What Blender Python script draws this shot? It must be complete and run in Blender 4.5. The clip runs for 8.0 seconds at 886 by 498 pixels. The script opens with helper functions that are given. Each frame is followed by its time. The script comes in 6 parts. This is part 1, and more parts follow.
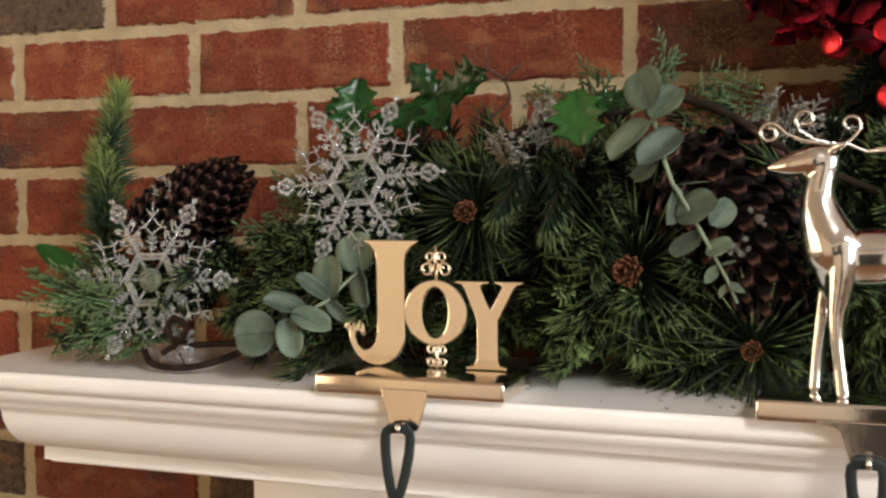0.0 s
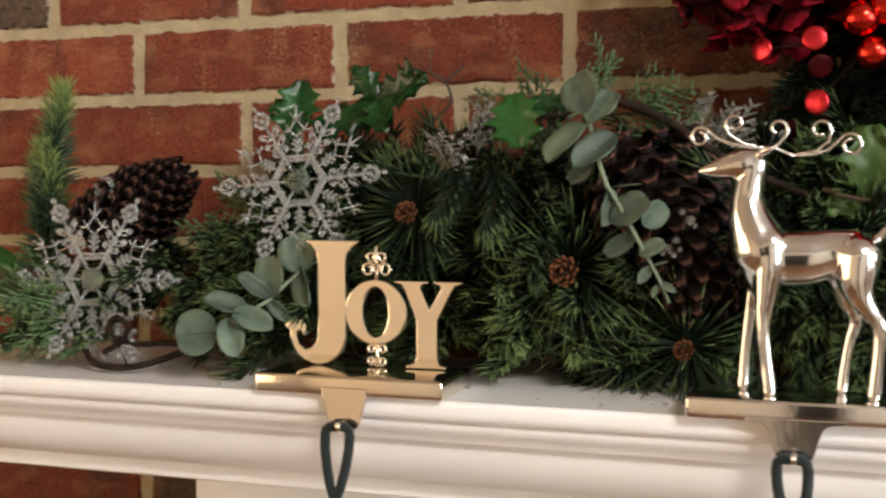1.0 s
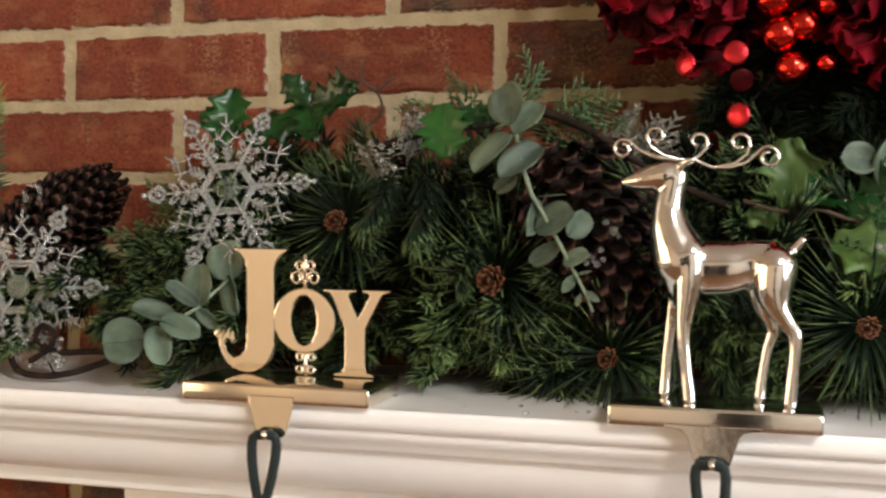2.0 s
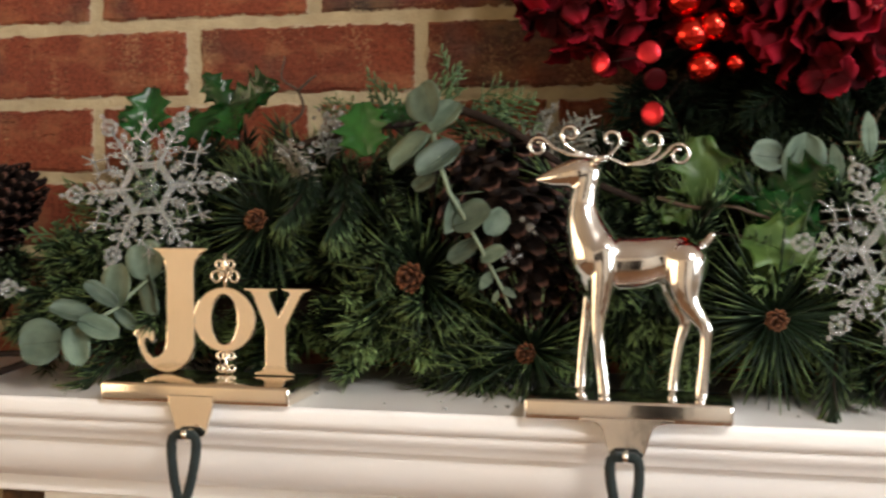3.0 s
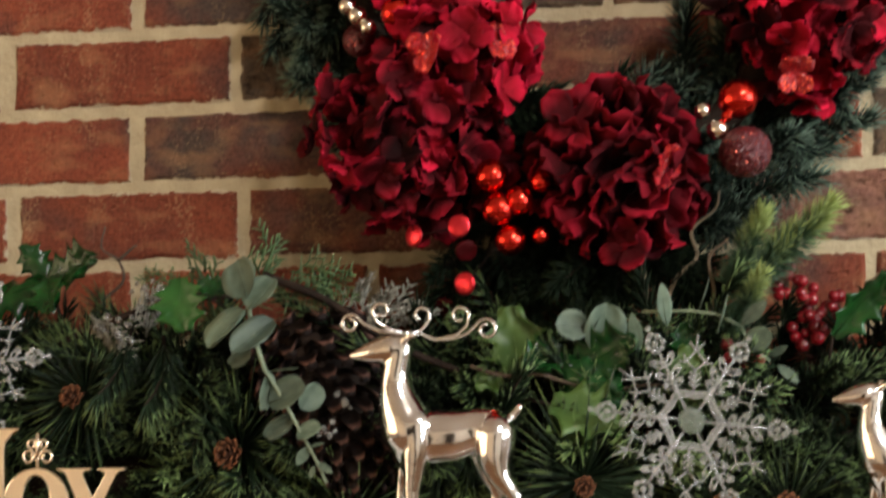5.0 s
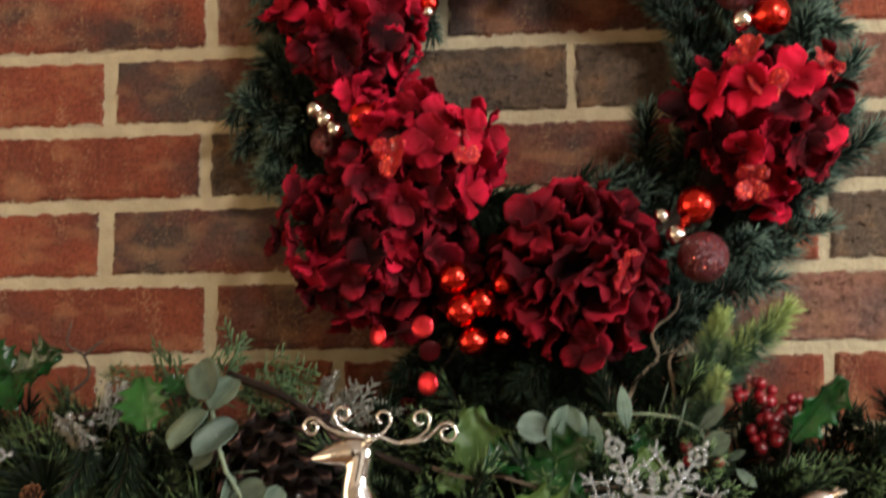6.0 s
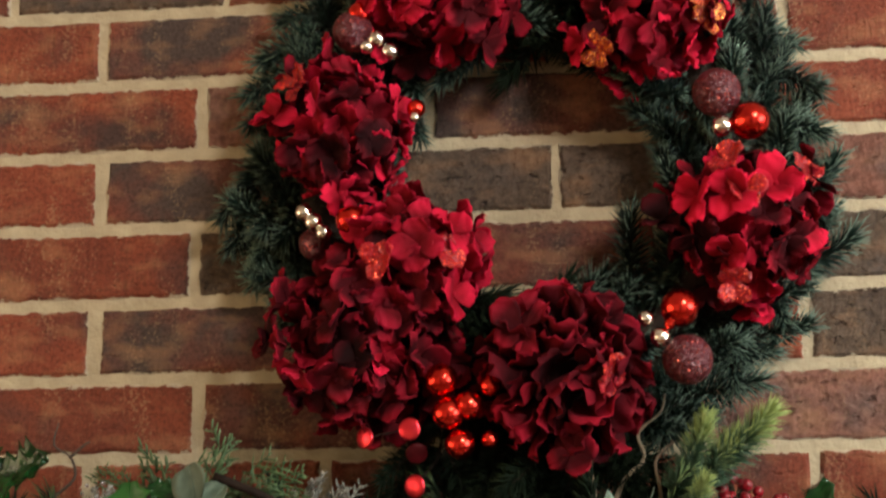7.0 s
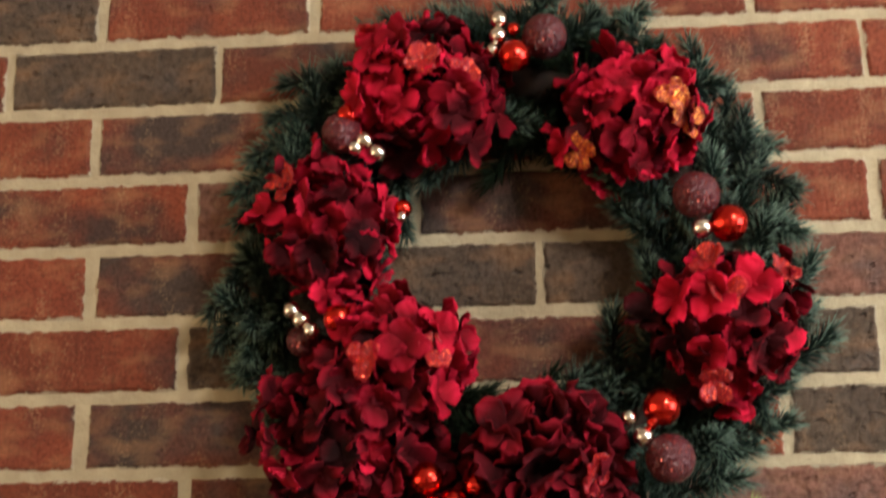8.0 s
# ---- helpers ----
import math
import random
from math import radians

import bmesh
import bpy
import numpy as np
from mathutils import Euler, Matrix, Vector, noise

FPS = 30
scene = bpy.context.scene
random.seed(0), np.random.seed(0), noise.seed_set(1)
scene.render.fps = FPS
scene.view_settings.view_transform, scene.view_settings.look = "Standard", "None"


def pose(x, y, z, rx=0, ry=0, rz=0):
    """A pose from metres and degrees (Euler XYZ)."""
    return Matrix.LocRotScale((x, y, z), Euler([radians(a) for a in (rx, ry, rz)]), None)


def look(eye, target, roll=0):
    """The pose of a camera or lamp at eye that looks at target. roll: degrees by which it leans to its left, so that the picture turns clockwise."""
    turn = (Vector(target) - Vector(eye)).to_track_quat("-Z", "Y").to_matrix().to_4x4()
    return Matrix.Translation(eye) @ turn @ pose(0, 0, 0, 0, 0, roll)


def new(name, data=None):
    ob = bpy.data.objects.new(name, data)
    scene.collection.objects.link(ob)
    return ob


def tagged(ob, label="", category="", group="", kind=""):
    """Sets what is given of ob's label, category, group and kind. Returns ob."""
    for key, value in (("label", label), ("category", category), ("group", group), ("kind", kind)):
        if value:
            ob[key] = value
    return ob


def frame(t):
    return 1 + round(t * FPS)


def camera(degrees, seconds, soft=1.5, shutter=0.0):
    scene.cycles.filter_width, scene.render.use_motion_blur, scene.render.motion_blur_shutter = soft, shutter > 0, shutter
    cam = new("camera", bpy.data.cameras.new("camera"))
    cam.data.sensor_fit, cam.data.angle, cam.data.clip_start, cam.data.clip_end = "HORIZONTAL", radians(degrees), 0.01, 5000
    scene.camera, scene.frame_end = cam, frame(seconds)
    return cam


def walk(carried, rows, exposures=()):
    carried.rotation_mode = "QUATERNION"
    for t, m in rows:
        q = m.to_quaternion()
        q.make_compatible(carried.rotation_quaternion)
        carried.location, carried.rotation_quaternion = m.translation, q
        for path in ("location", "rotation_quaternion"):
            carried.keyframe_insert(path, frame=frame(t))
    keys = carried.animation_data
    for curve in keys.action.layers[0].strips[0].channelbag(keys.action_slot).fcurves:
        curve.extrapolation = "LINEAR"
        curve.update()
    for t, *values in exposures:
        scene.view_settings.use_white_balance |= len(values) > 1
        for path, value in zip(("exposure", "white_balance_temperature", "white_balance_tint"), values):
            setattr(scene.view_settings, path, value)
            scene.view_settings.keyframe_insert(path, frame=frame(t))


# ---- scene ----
# ---- camera ----
cam = camera(42.2, 8.0, soft=2.3, shutter=0.75)
PATH = [
    (0, (0.182, -0.931, 1.476), (-0.533, 0.934, 1.368), -0.5),
    (0.5, (0.19, -0.937, 1.476), (-0.496, 0.939, 1.37), -0.5),
    (1, (0.196, -0.938, 1.475), (-0.445, 0.953, 1.371), -0.2),
    (1.5, (0.204, -0.938, 1.476), (-0.393, 0.969, 1.382), -0.0),
    (3, (0.225, -0.942, 1.474), (-0.224, 1.005, 1.385), -0.1),
    (3.5, (0.237, -0.942, 1.474), (-0.14, 1.02, 1.387), -0.7),
    (4, (0.253, -0.939, 1.478), (-0.054, 1.037, 1.414), -0.9),
    (4.5, (0.257, -0.946, 1.499), (0.009, 1.038, 1.525), -1.2),
    (6, (0.273, -0.966, 1.538), (0.104, 1.014, 1.764), -0.9),
    (6.5, (0.277, -0.972, 1.554), (0.125, 1.0, 1.847), -0.9),
    (7, (0.277, -0.978, 1.56), (0.129, 0.986, 1.909), -1.1),
    (7.5, (0.277, -0.987, 1.573), (0.144, 0.97, 1.963), -1.2),
    (8, (0.277, -0.998, 1.582), (0.161, 0.945, 2.044), -1.1),
]
walk(cam, [(t, look(eye, target, roll)) for t, eye, target, roll in PATH], exposures=[(0, 0.02), (4.0, 0.0), (6.0, 0.07), (8.0, 0.06)])

# ---- light ----
world = bpy.data.worlds.new("sky")
world.use_nodes = True
scene.world = world
wn = world.node_tree.nodes
sky = wn.new("ShaderNodeTexSky")
sky.sky_type, sky.sun_disc = "NISHITA", False
sky.sun_elevation, sky.sun_rotation = radians(30), radians(200)
world.node_tree.links.new(sky.outputs[0], wn["Background"].inputs[0])
wn["Background"].inputs[1].default_value = 0.1


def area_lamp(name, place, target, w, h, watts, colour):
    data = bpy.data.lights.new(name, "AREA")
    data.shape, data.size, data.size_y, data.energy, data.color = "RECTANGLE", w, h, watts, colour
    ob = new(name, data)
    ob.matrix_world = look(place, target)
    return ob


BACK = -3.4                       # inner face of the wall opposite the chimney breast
WINDOW = (-1.60, 2.0, 1.75)       # unseen, in the east wall: centre y, width, centre height
STAND_IN_WINDOW = (-1.62, 2.6, 1.40)  # added warm stand-in light in the west wall: centre y, width, centre height
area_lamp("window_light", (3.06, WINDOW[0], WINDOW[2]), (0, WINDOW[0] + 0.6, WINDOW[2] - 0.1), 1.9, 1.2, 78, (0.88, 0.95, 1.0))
# warm fill from the left, added where no window is known
area_lamp("window_light", (-2.36, STAND_IN_WINDOW[0], STAND_IN_WINDOW[2]), (0, STAND_IN_WINDOW[0] - 0.1, STAND_IN_WINDOW[2]), 2.5, 1.2, 31, (1.0, 0.72, 0.42))
SPOT = (1.05, -1.45)               # an assumed ceiling lamp, added out of view for light from above
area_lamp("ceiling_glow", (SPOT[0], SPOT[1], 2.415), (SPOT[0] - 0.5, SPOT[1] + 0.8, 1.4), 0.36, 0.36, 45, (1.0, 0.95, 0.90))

# ---- tools ----
rng = random.Random(11)


def axes(d, up=(0, 0, 1)):
    """Rotation whose z points along d."""
    z = Vector(d).normalized()
    u = Vector(up)
    if abs(z.dot(u)) > 0.98:
        u = Vector((0, 1, 0))
    x = u.cross(z).normalized()
    y = z.cross(x)
    return Matrix((x, y, z)).transposed()


def at(place, d=(0, 0, 1), spin=0.0, size=1.0, up=(0, 0, 1)):
    m = axes(d, up) @ Matrix.Rotation(radians(spin), 3, "Z")
    return Matrix.Translation(place) @ m.to_4x4() @ Matrix.Scale(size, 4)


class Geo:
    """Collects vertices and faces of one mesh, with a value per vertex that runs along a leaf or needle."""

    def __init__(self):
        self.v, self.f, self.a, self.m = [], [], [], []

    def add(self, vs, fs, a, mi=0):
        k = len(self.v)
        self.v += [tuple(p) for p in vs]
        self.f += [tuple(k + i for i in f) for f in fs]
        self.a += list(a)
        self.m += [mi] * len(fs)

    def needle(self, p, d, length, w, bend=0.0, mi=0, a0=0.0, a1=1.0):
        p, d = Vector(p), Vector(d).normalized()
        r = axes(d)
        x, y = r.col[0], r.col[1]
        mid = p + d * length * 0.55 + Vector((0, 0, bend * length * 0.25))
        tip = p + d * length + Vector((0, 0, bend * length))
        vs = []
        for c, q in ((p, 0.7), (mid, 1.0)):
            for k in range(3):
                an = k * 2.0944
                vs.append(c + (x * math.cos(an) + y * math.sin(an)) * w * q)
        vs.append(tip)
        fs = [(k, (k + 1) % 3, 3 + (k + 1) % 3, 3 + k) for k in range(3)] + [(3 + k, 3 + (k + 1) % 3, 6) for k in range(3)]
        am = (a0 + a1) / 2
        self.add(vs, fs, [a0] * 3 + [am] * 3 + [a1], mi)

    def tube(self, pts, radii, n=8, mi=0, a0=0.0, a1=1.0, flat=1.0):
        pts = [Vector(p) for p in pts]
        if isinstance(radii, (int, float)):
            radii = [radii] * len(pts)
        vs, fs, a = [], [], []
        ref = None
        for i, p in enumerate(pts):
            d = (pts[min(i + 1, len(pts) - 1)] - pts[max(i - 1, 0)]).normalized()
            if ref is None:
                ref = axes(d).col[0].copy()
            x = (ref - d * ref.dot(d)).normalized()
            ref = x
            y = d.cross(x)
            for k in range(n):
                an = 2 * math.pi * k / n
                vs.append(p + (x * math.cos(an) + y * math.sin(an) * flat) * radii[i])
            a += [a0 + (a1 - a0) * i / max(1, len(pts) - 1)] * n
        for i in range(len(pts) - 1):
            for k in range(n):
                fs.append((i * n + k, i * n + (k + 1) % n, (i + 1) * n + (k + 1) % n, (i + 1) * n + k))
        fs.append(tuple(reversed(range(n))))
        fs.append(tuple((len(pts) - 1) * n + k for k in range(n)))
        self.add(vs, fs, a, mi)

    def ball(self, c, r, nu=12, nv=8, s=(1, 1, 1), mi=0):
        c = Vector(c)
        vs = [c + Vector((0, 0, r * s[2]))]
        for j in range(1, nv):
            th = math.pi * j / nv
            for i in range(nu):
                ph = 2 * math.pi * i / nu
                vs.append(c + Vector((r * s[0] * math.sin(th) * math.cos(ph), r * s[1] * math.sin(th) * math.sin(ph), r * s[2] * math.cos(th))))
        vs.append(c - Vector((0, 0, r * s[2])))
        fs = [(0, 1 + i, 1 + (i + 1) % nu) for i in range(nu)]
        for j in range(nv - 2):
            for i in range(nu):
                k = 1 + j * nu
                fs.append((k + i, k + nu + i, k + nu + (i + 1) % nu, k + (i + 1) % nu))
        k, e = 1 + (nv - 2) * nu, len(vs) - 1
        fs += [(k + i, e, k + (i + 1) % nu) for i in range(nu)]
        self.add(vs, fs, [0.5] * len(vs), mi)

    def blade(self, m, length, half, cup=0.0, curl=0.0, ruffle=0.0, thick=0.0004, rows=8, cols=5, mi=0, seed=0.0):
        """A leaf or petal along +y of m: half(t) is its half-width, cup lifts the rims, curl bends it along its length."""
        m = Matrix(m)
        vs, a = [], []
        for side in (1, -1):
            for i in range(rows + 1):
                t = i / rows
                w = half(t)
                for j in range(-cols // 2 + 1, cols // 2 + 1):
                    s = j / (cols // 2)
                    z = cup * s * s * w + curl * t * t * length + ruffle * math.sin(6.0 * s + 9 * t + seed) * t * length * (0.3 + abs(s))
                    z += side * thick * (1 - 0.6 * abs(s))
                    vs.append(m @ Vector((s * w, t * length, z)))
                    a.append(t)
        n = len(range(-cols // 2 + 1, cols // 2 + 1))
        fs, h = [], (rows + 1) * n
        for i in range(rows):
            for j in range(n - 1):
                q = i * n + j
                fs.append((q, q + 1, q + n + 1, q + n))
                fs.append((h + q, h + q + n, h + q + n + 1, h + q + 1))
        rim = [j for j in range(n)] + [i * n + n - 1 for i in range(1, rows + 1)] + [rows * n + j for j in range(n - 2, -1, -1)] + [i * n for i in range(rows - 1, 0, -1)]
        for k in range(len(rim)):
            p, q = rim[k], rim[(k + 1) % len(rim)]
            fs.append((q, p, h + p, h + q))
        self.add(vs, fs, a, mi)

    def tie(self):
        """Joins loose pieces to their nearest neighbour by a sliver inside the joint, so that the shape is one body."""
        root = list(range(len(self.v)))

        def top(i):
            while root[i] != i:
                root[i] = root[root[i]]
                i = root[i]
            return i

        for f in self.f:
            for i in f[1:]:
                root[top(i)] = top(f[0])
        co = np.array(self.v)
        tops = np.array([top(i) for i in range(len(co))])
        done = tops == tops[0]
        while not done.all():
            best = None
            for k in dict.fromkeys(tops[~done].tolist()):
                own, near = np.flatnonzero(tops == k), np.flatnonzero(done)
                d = ((co[own][:, None] - co[near][None]) ** 2).sum(2)
                i, j = np.unravel_index(d.argmin(), d.shape)
                if best is None or d[i, j] < best[0]:
                    best = (d[i, j], int(own[i]), int(near[j]), k)
                if d[i, j] < 4e-6:
                    break
            a, b, k = best[1:]
            c = next(i for f in self.f if a in f for i in f if i != a)
            self.f.append((a, c, b))
            self.m.append(0)
            done |= tops == k
        return self

    def mesh(self, name, *mats, smooth=True):
        me = bpy.data.meshes.new(name)
        me.from_pydata(self.v, [], self.f)
        at_ = me.attributes.new("along", "FLOAT", "POINT")
        at_.data.foreach_set("value", self.a)
        for m in mats:
            me.materials.append(m)
        me.polygons.foreach_set("material_index", self.m)
        me.polygons.foreach_set("use_smooth", [smooth] * len(me.polygons))
        me.update()
        return me


def part(name, me, parent=None, m=None, label=""):
    """Links a mesh as one object, under a thing or a part."""
    ob = new(name, me)
    if parent is not None:
        ob.parent = parent
    if m is not None:
        ob.matrix_basis = m
    return tagged(ob, label)


def thing(name, m=None, label="", category="", group="", kind=""):
    ob = new(name)
    ob.empty_display_size = 0.02
    if m is not None:
        ob.matrix_basis = m
    return tagged(ob, label, category, group, kind)


def bm_mesh(bm, name, mat, smooth=False):
    me = bpy.data.meshes.new(name)
    bm.to_mesh(me)
    bm.free()
    me.materials.append(mat)
    me.polygons.foreach_set("use_smooth", [smooth] * len(me.polygons))
    return me


def box(x0, y0, z0, x1, y1, z1, bevel=0.0, seg=2):
    bm = bmesh.new()
    bmesh.ops.create_cube(bm, size=1, matrix=Matrix.Translation(((x0 + x1) / 2, (y0 + y1) / 2, (z0 + z1) / 2)) @ Matrix.Diagonal((x1 - x0, y1 - y0, z1 - z0, 1)))
    if bevel:
        bmesh.ops.bevel(bm, geom=bm.edges[:], offset=bevel, segments=seg, affect="EDGES", profile=0.5)
    return bm


def plate(outline, y0, y1, bevel=0.0, holes=()):
    """An upright plate in the xz plane, from front y0 to back y1, with closed holes."""
    bm = bmesh.new()
    loops = []
    for loop in (outline, *holes):
        vs = [bm.verts.new((x, y0, z)) for x, z in loop]
        loops.append([bm.edges.new((vs[i], vs[(i + 1) % len(vs)])) for i in range(len(vs))])
    bmesh.ops.triangle_fill(bm, edges=[e for l in loops for e in l], use_beauty=True, normal=(0, -1, 0))
    bmesh.ops.dissolve_limit(bm, angle_limit=0.01, verts=bm.verts[:], edges=[e for e in bm.edges if not e.is_boundary])
    made = bmesh.ops.extrude_face_region(bm, geom=bm.faces[:])
    bmesh.ops.translate(bm, vec=(0, y1 - y0, 0), verts=[g for g in made["geom"] if isinstance(g, bmesh.types.BMVert)])
    bmesh.ops.recalc_face_normals(bm, faces=bm.faces[:])
    if bevel:
        rims = [e for e in bm.edges if e.is_manifold and e.calc_face_angle(0) > 0.9 and abs(e.verts[0].co.y - e.verts[1].co.y) < 1e-6]
        bmesh.ops.bevel(bm, geom=rims, offset=bevel, segments=2, affect="EDGES", profile=0.5)
    return bm


def sweep_x(profile, x0, x1):
    """A moulding: a closed yz profile carried from x0 to x1."""
    bm = bmesh.new()
    a = [bm.verts.new((x0, y, z)) for y, z in profile]
    b = [bm.verts.new((x1, y, z)) for y, z in profile]
    n = len(profile)
    for i in range(n):
        bm.faces.new((a[i], b[i], b[(i + 1) % n], a[(i + 1) % n]))
    bm.faces.new(a)
    bm.faces.new(b[::-1])
    bmesh.ops.recalc_face_normals(bm, faces=bm.faces[:])
    return bm


def sweep_return(profile, corner, x1):
    """A moulding along x with a mitred return to the wall at its near end; corner: the x at which a point of depth zero would turn."""
    bm = bmesh.new()
    turn = lambda y: corner - 0.143 + 0.42 * (y + 0.143)      # the return projects less than the front
    a = [bm.verts.new((turn(y), y, z)) for y, z in profile]
    b = [bm.verts.new((x1, y, z)) for y, z in profile]
    c = [bm.verts.new((turn(y), 0.0, z)) for y, z in profile]
    n = len(profile)
    for i in range(n - 1):
        bm.faces.new((a[i], b[i], b[i + 1], a[i + 1]))
        bm.faces.new((c[i], a[i], a[i + 1], c[i + 1]))
    bm.faces.new(b[::-1])
    bmesh.ops.remove_doubles(bm, verts=bm.verts[:], dist=1e-5)
    bmesh.ops.recalc_face_normals(bm, faces=bm.faces[:])
    return bm


# ---- materials ----
def material(name, base, second=None, scale=40.0, rough=0.6, metal=0.0, bump=0.15, bump_scale=300.0, vary=0.15, tip=None, tip_from=0.55, spec=0.5, through_light=0.0, sheen=0.0, fine=None, coat=0.0):
    """A surface with two scales of variation, a shade of its own for each object, and an optional second colour towards a tip."""
    mt = bpy.data.materials.new(name)
    mt.use_nodes = True
    nt = mt.node_tree
    n, l = nt.nodes, nt.links
    b = n["Principled BSDF"]
    co = n.new("ShaderNodeTexCoord")
    big = n.new("ShaderNodeTexNoise")
    big.inputs["Scale"].default_value, big.inputs["Detail"].default_value = scale, 6
    l.new(co.outputs["Object"], big.inputs["Vector"])
    ramp = n.new("ShaderNodeValToRGB")
    ramp.color_ramp.elements[0].position, ramp.color_ramp.elements[1].position = 0.35, 0.68
    ramp.color_ramp.elements[0].color = (*(second or [c * 0.7 for c in base]), 1)
    ramp.color_ramp.elements[1].color = (*base, 1)
    l.new(big.outputs["Fac"], ramp.inputs["Fac"])
    col = ramp.outputs["Color"]
    if tip:
        att = n.new("ShaderNodeAttribute")
        att.attribute_name = "along"
        rng_ = n.new("ShaderNodeMapRange")
        rng_.inputs["From Min"].default_value, rng_.inputs["From Max"].default_value = tip_from, 1.0
        l.new(att.outputs["Fac"], rng_.inputs["Value"])
        mix = n.new("ShaderNodeMix")
        mix.data_type = "RGBA"
        l.new(rng_.outputs["Result"], mix.inputs["Factor"])
        l.new(col, mix.inputs["A"])
        mix.inputs["B"].default_value = (*tip, 1)
        col = mix.outputs["Result"]
    info = n.new("ShaderNodeObjectInfo")
    val = n.new("ShaderNodeMapRange")
    val.inputs["To Min"].default_value, val.inputs["To Max"].default_value = 1 - vary, 1 + vary
    l.new(info.outputs["Random"], val.inputs["Value"])
    hsv = n.new("ShaderNodeHueSaturation")
    l.new(val.outputs["Result"], hsv.inputs["Value"])
    l.new(col, hsv.inputs["Color"])
    l.new(hsv.outputs["Color"], b.inputs["Base Color"])
    b.inputs["Roughness"].default_value, b.inputs["Metallic"].default_value = rough, metal
    b.inputs["Specular IOR Level"].default_value = spec
    b.inputs["Sheen Weight"].default_value = sheen
    b.inputs["Coat Weight"].default_value = coat
    if bump:
        small = n.new("ShaderNodeTexNoise")
        small.inputs["Scale"].default_value, small.inputs["Detail"].default_value = bump_scale, 5
        l.new(co.outputs["Object"], small.inputs["Vector"])
        bp = n.new("ShaderNodeBump")
        bp.inputs["Strength"].default_value, bp.inputs["Distance"].default_value = bump, 0.002
        l.new(small.outputs["Fac"], bp.inputs["Height"])
        l.new(bp.outputs["Normal"], b.inputs["Normal"])
    if through_light:
        tr = n.new("ShaderNodeBsdfTranslucent")
        mx = n.new("ShaderNodeMixShader")
        mx.inputs[0].default_value = through_light
        l.new(hsv.outputs["Color"], tr.inputs["Color"])
        l.new(b.outputs[0], mx.inputs[1])
        l.new(tr.outputs[0], mx.inputs[2])
        l.new(mx.outputs[0], n["Material Output"].inputs["Surface"])
    return mt


def brick_material(name, base, second, scorched, amount, relief=0.002):
    """Fired clay: cloudy colour, dark scorched patches, pits and drag marks."""
    mt = material(name, base, second, scale=14, rough=0.85, bump=0.0, vary=0.16, spec=0.25)
    n, l = mt.node_tree.nodes, mt.node_tree.links
    b = n["Principled BSDF"]
    co = n.new("ShaderNodeTexCoord")
    info = n.new("ShaderNodeObjectInfo")
    shift = n.new("ShaderNodeVectorMath")
    shift.operation = "MULTIPLY_ADD"
    comb = n.new("ShaderNodeCombineXYZ")
    l.new(info.outputs["Random"], comb.inputs[0])
    l.new(info.outputs["Random"], comb.inputs[2])
    l.new(comb.outputs[0], shift.inputs[0])
    shift.inputs[1].default_value = (19, 7, 31)
    l.new(co.outputs["Object"], shift.inputs[2])
    cloud = n.new("ShaderNodeTexNoise")
    cloud.inputs["Scale"].default_value, cloud.inputs["Detail"].default_value = 11, 4
    l.new(shift.outputs[0], cloud.inputs["Vector"])
    big = [k for k in n if k.type == "TEX_NOISE" and k != cloud][0]
    l.new(shift.outputs[0], big.inputs["Vector"])
    ramp = n.new("ShaderNodeValToRGB")
    ramp.color_ramp.elements[0].position, ramp.color_ramp.elements[1].position = 0.62 - amount, 0.78 - amount
    l.new(cloud.outputs["Fac"], ramp.inputs["Fac"])
    grain = n.new("ShaderNodeTexNoise")
    grain.inputs["Scale"].default_value, grain.inputs["Detail"].default_value, grain.inputs["Roughness"].default_value = 130 if relief > 0.0035 else 260, 8, 0.7
    l.new(shift.outputs[0], grain.inputs["Vector"])
    hsv = [k for k in n if k.type == "HUE_SAT"][0]
    mix = n.new("ShaderNodeMix")
    mix.data_type = "RGBA"
    l.new(ramp.outputs["Color"], mix.inputs["Factor"])
    l.new(hsv.outputs["Color"], mix.inputs["A"])
    mix.inputs["B"].default_value = (*scorched, 1)
    speck = n.new("ShaderNodeMix")
    speck.data_type, speck.blend_type = "RGBA", "MULTIPLY"
    sr = n.new("ShaderNodeValToRGB")
    pitted = relief > 0.0035
    sr.color_ramp.elements[0].position, sr.color_ramp.elements[1].position = (0.41, 0.56) if pitted else (0.32, 0.55)
    sr.color_ramp.elements[0].color = (0.30, 0.27, 0.25, 1)
    l.new(grain.outputs["Fac"], sr.inputs["Fac"])
    speck.inputs["Factor"].default_value = 0.55 if pitted else 0.8
    l.new(mix.outputs["Result"], speck.inputs["A"])
    l.new(sr.outputs["Color"], speck.inputs["B"])
    # pale bloom in faint clouds along the brick
    st = n.new("ShaderNodeMapping")
    st.inputs["Scale"].default_value = (24, 20, 44)
    l.new(shift.outputs[0], st.inputs["Vector"])
    streak = n.new("ShaderNodeTexNoise")
    streak.inputs["Scale"].default_value, streak.inputs["Detail"].default_value = 1.0, 6
    l.new(st.outputs[0], streak.inputs["Vector"])
    blr = n.new("ShaderNodeValToRGB")
    blr.color_ramp.elements[0].position, blr.color_ramp.elements[1].position = 0.50, 0.92
    blr.color_ramp.elements[1].color = (0.68, 0.68, 0.68, 1)
    l.new(streak.outputs["Fac"], blr.inputs["Fac"])
    bloom = n.new("ShaderNodeMix")
    bloom.data_type = "RGBA"
    l.new(blr.outputs["Color"], bloom.inputs["Factor"])
    l.new(speck.outputs["Result"], bloom.inputs["A"])
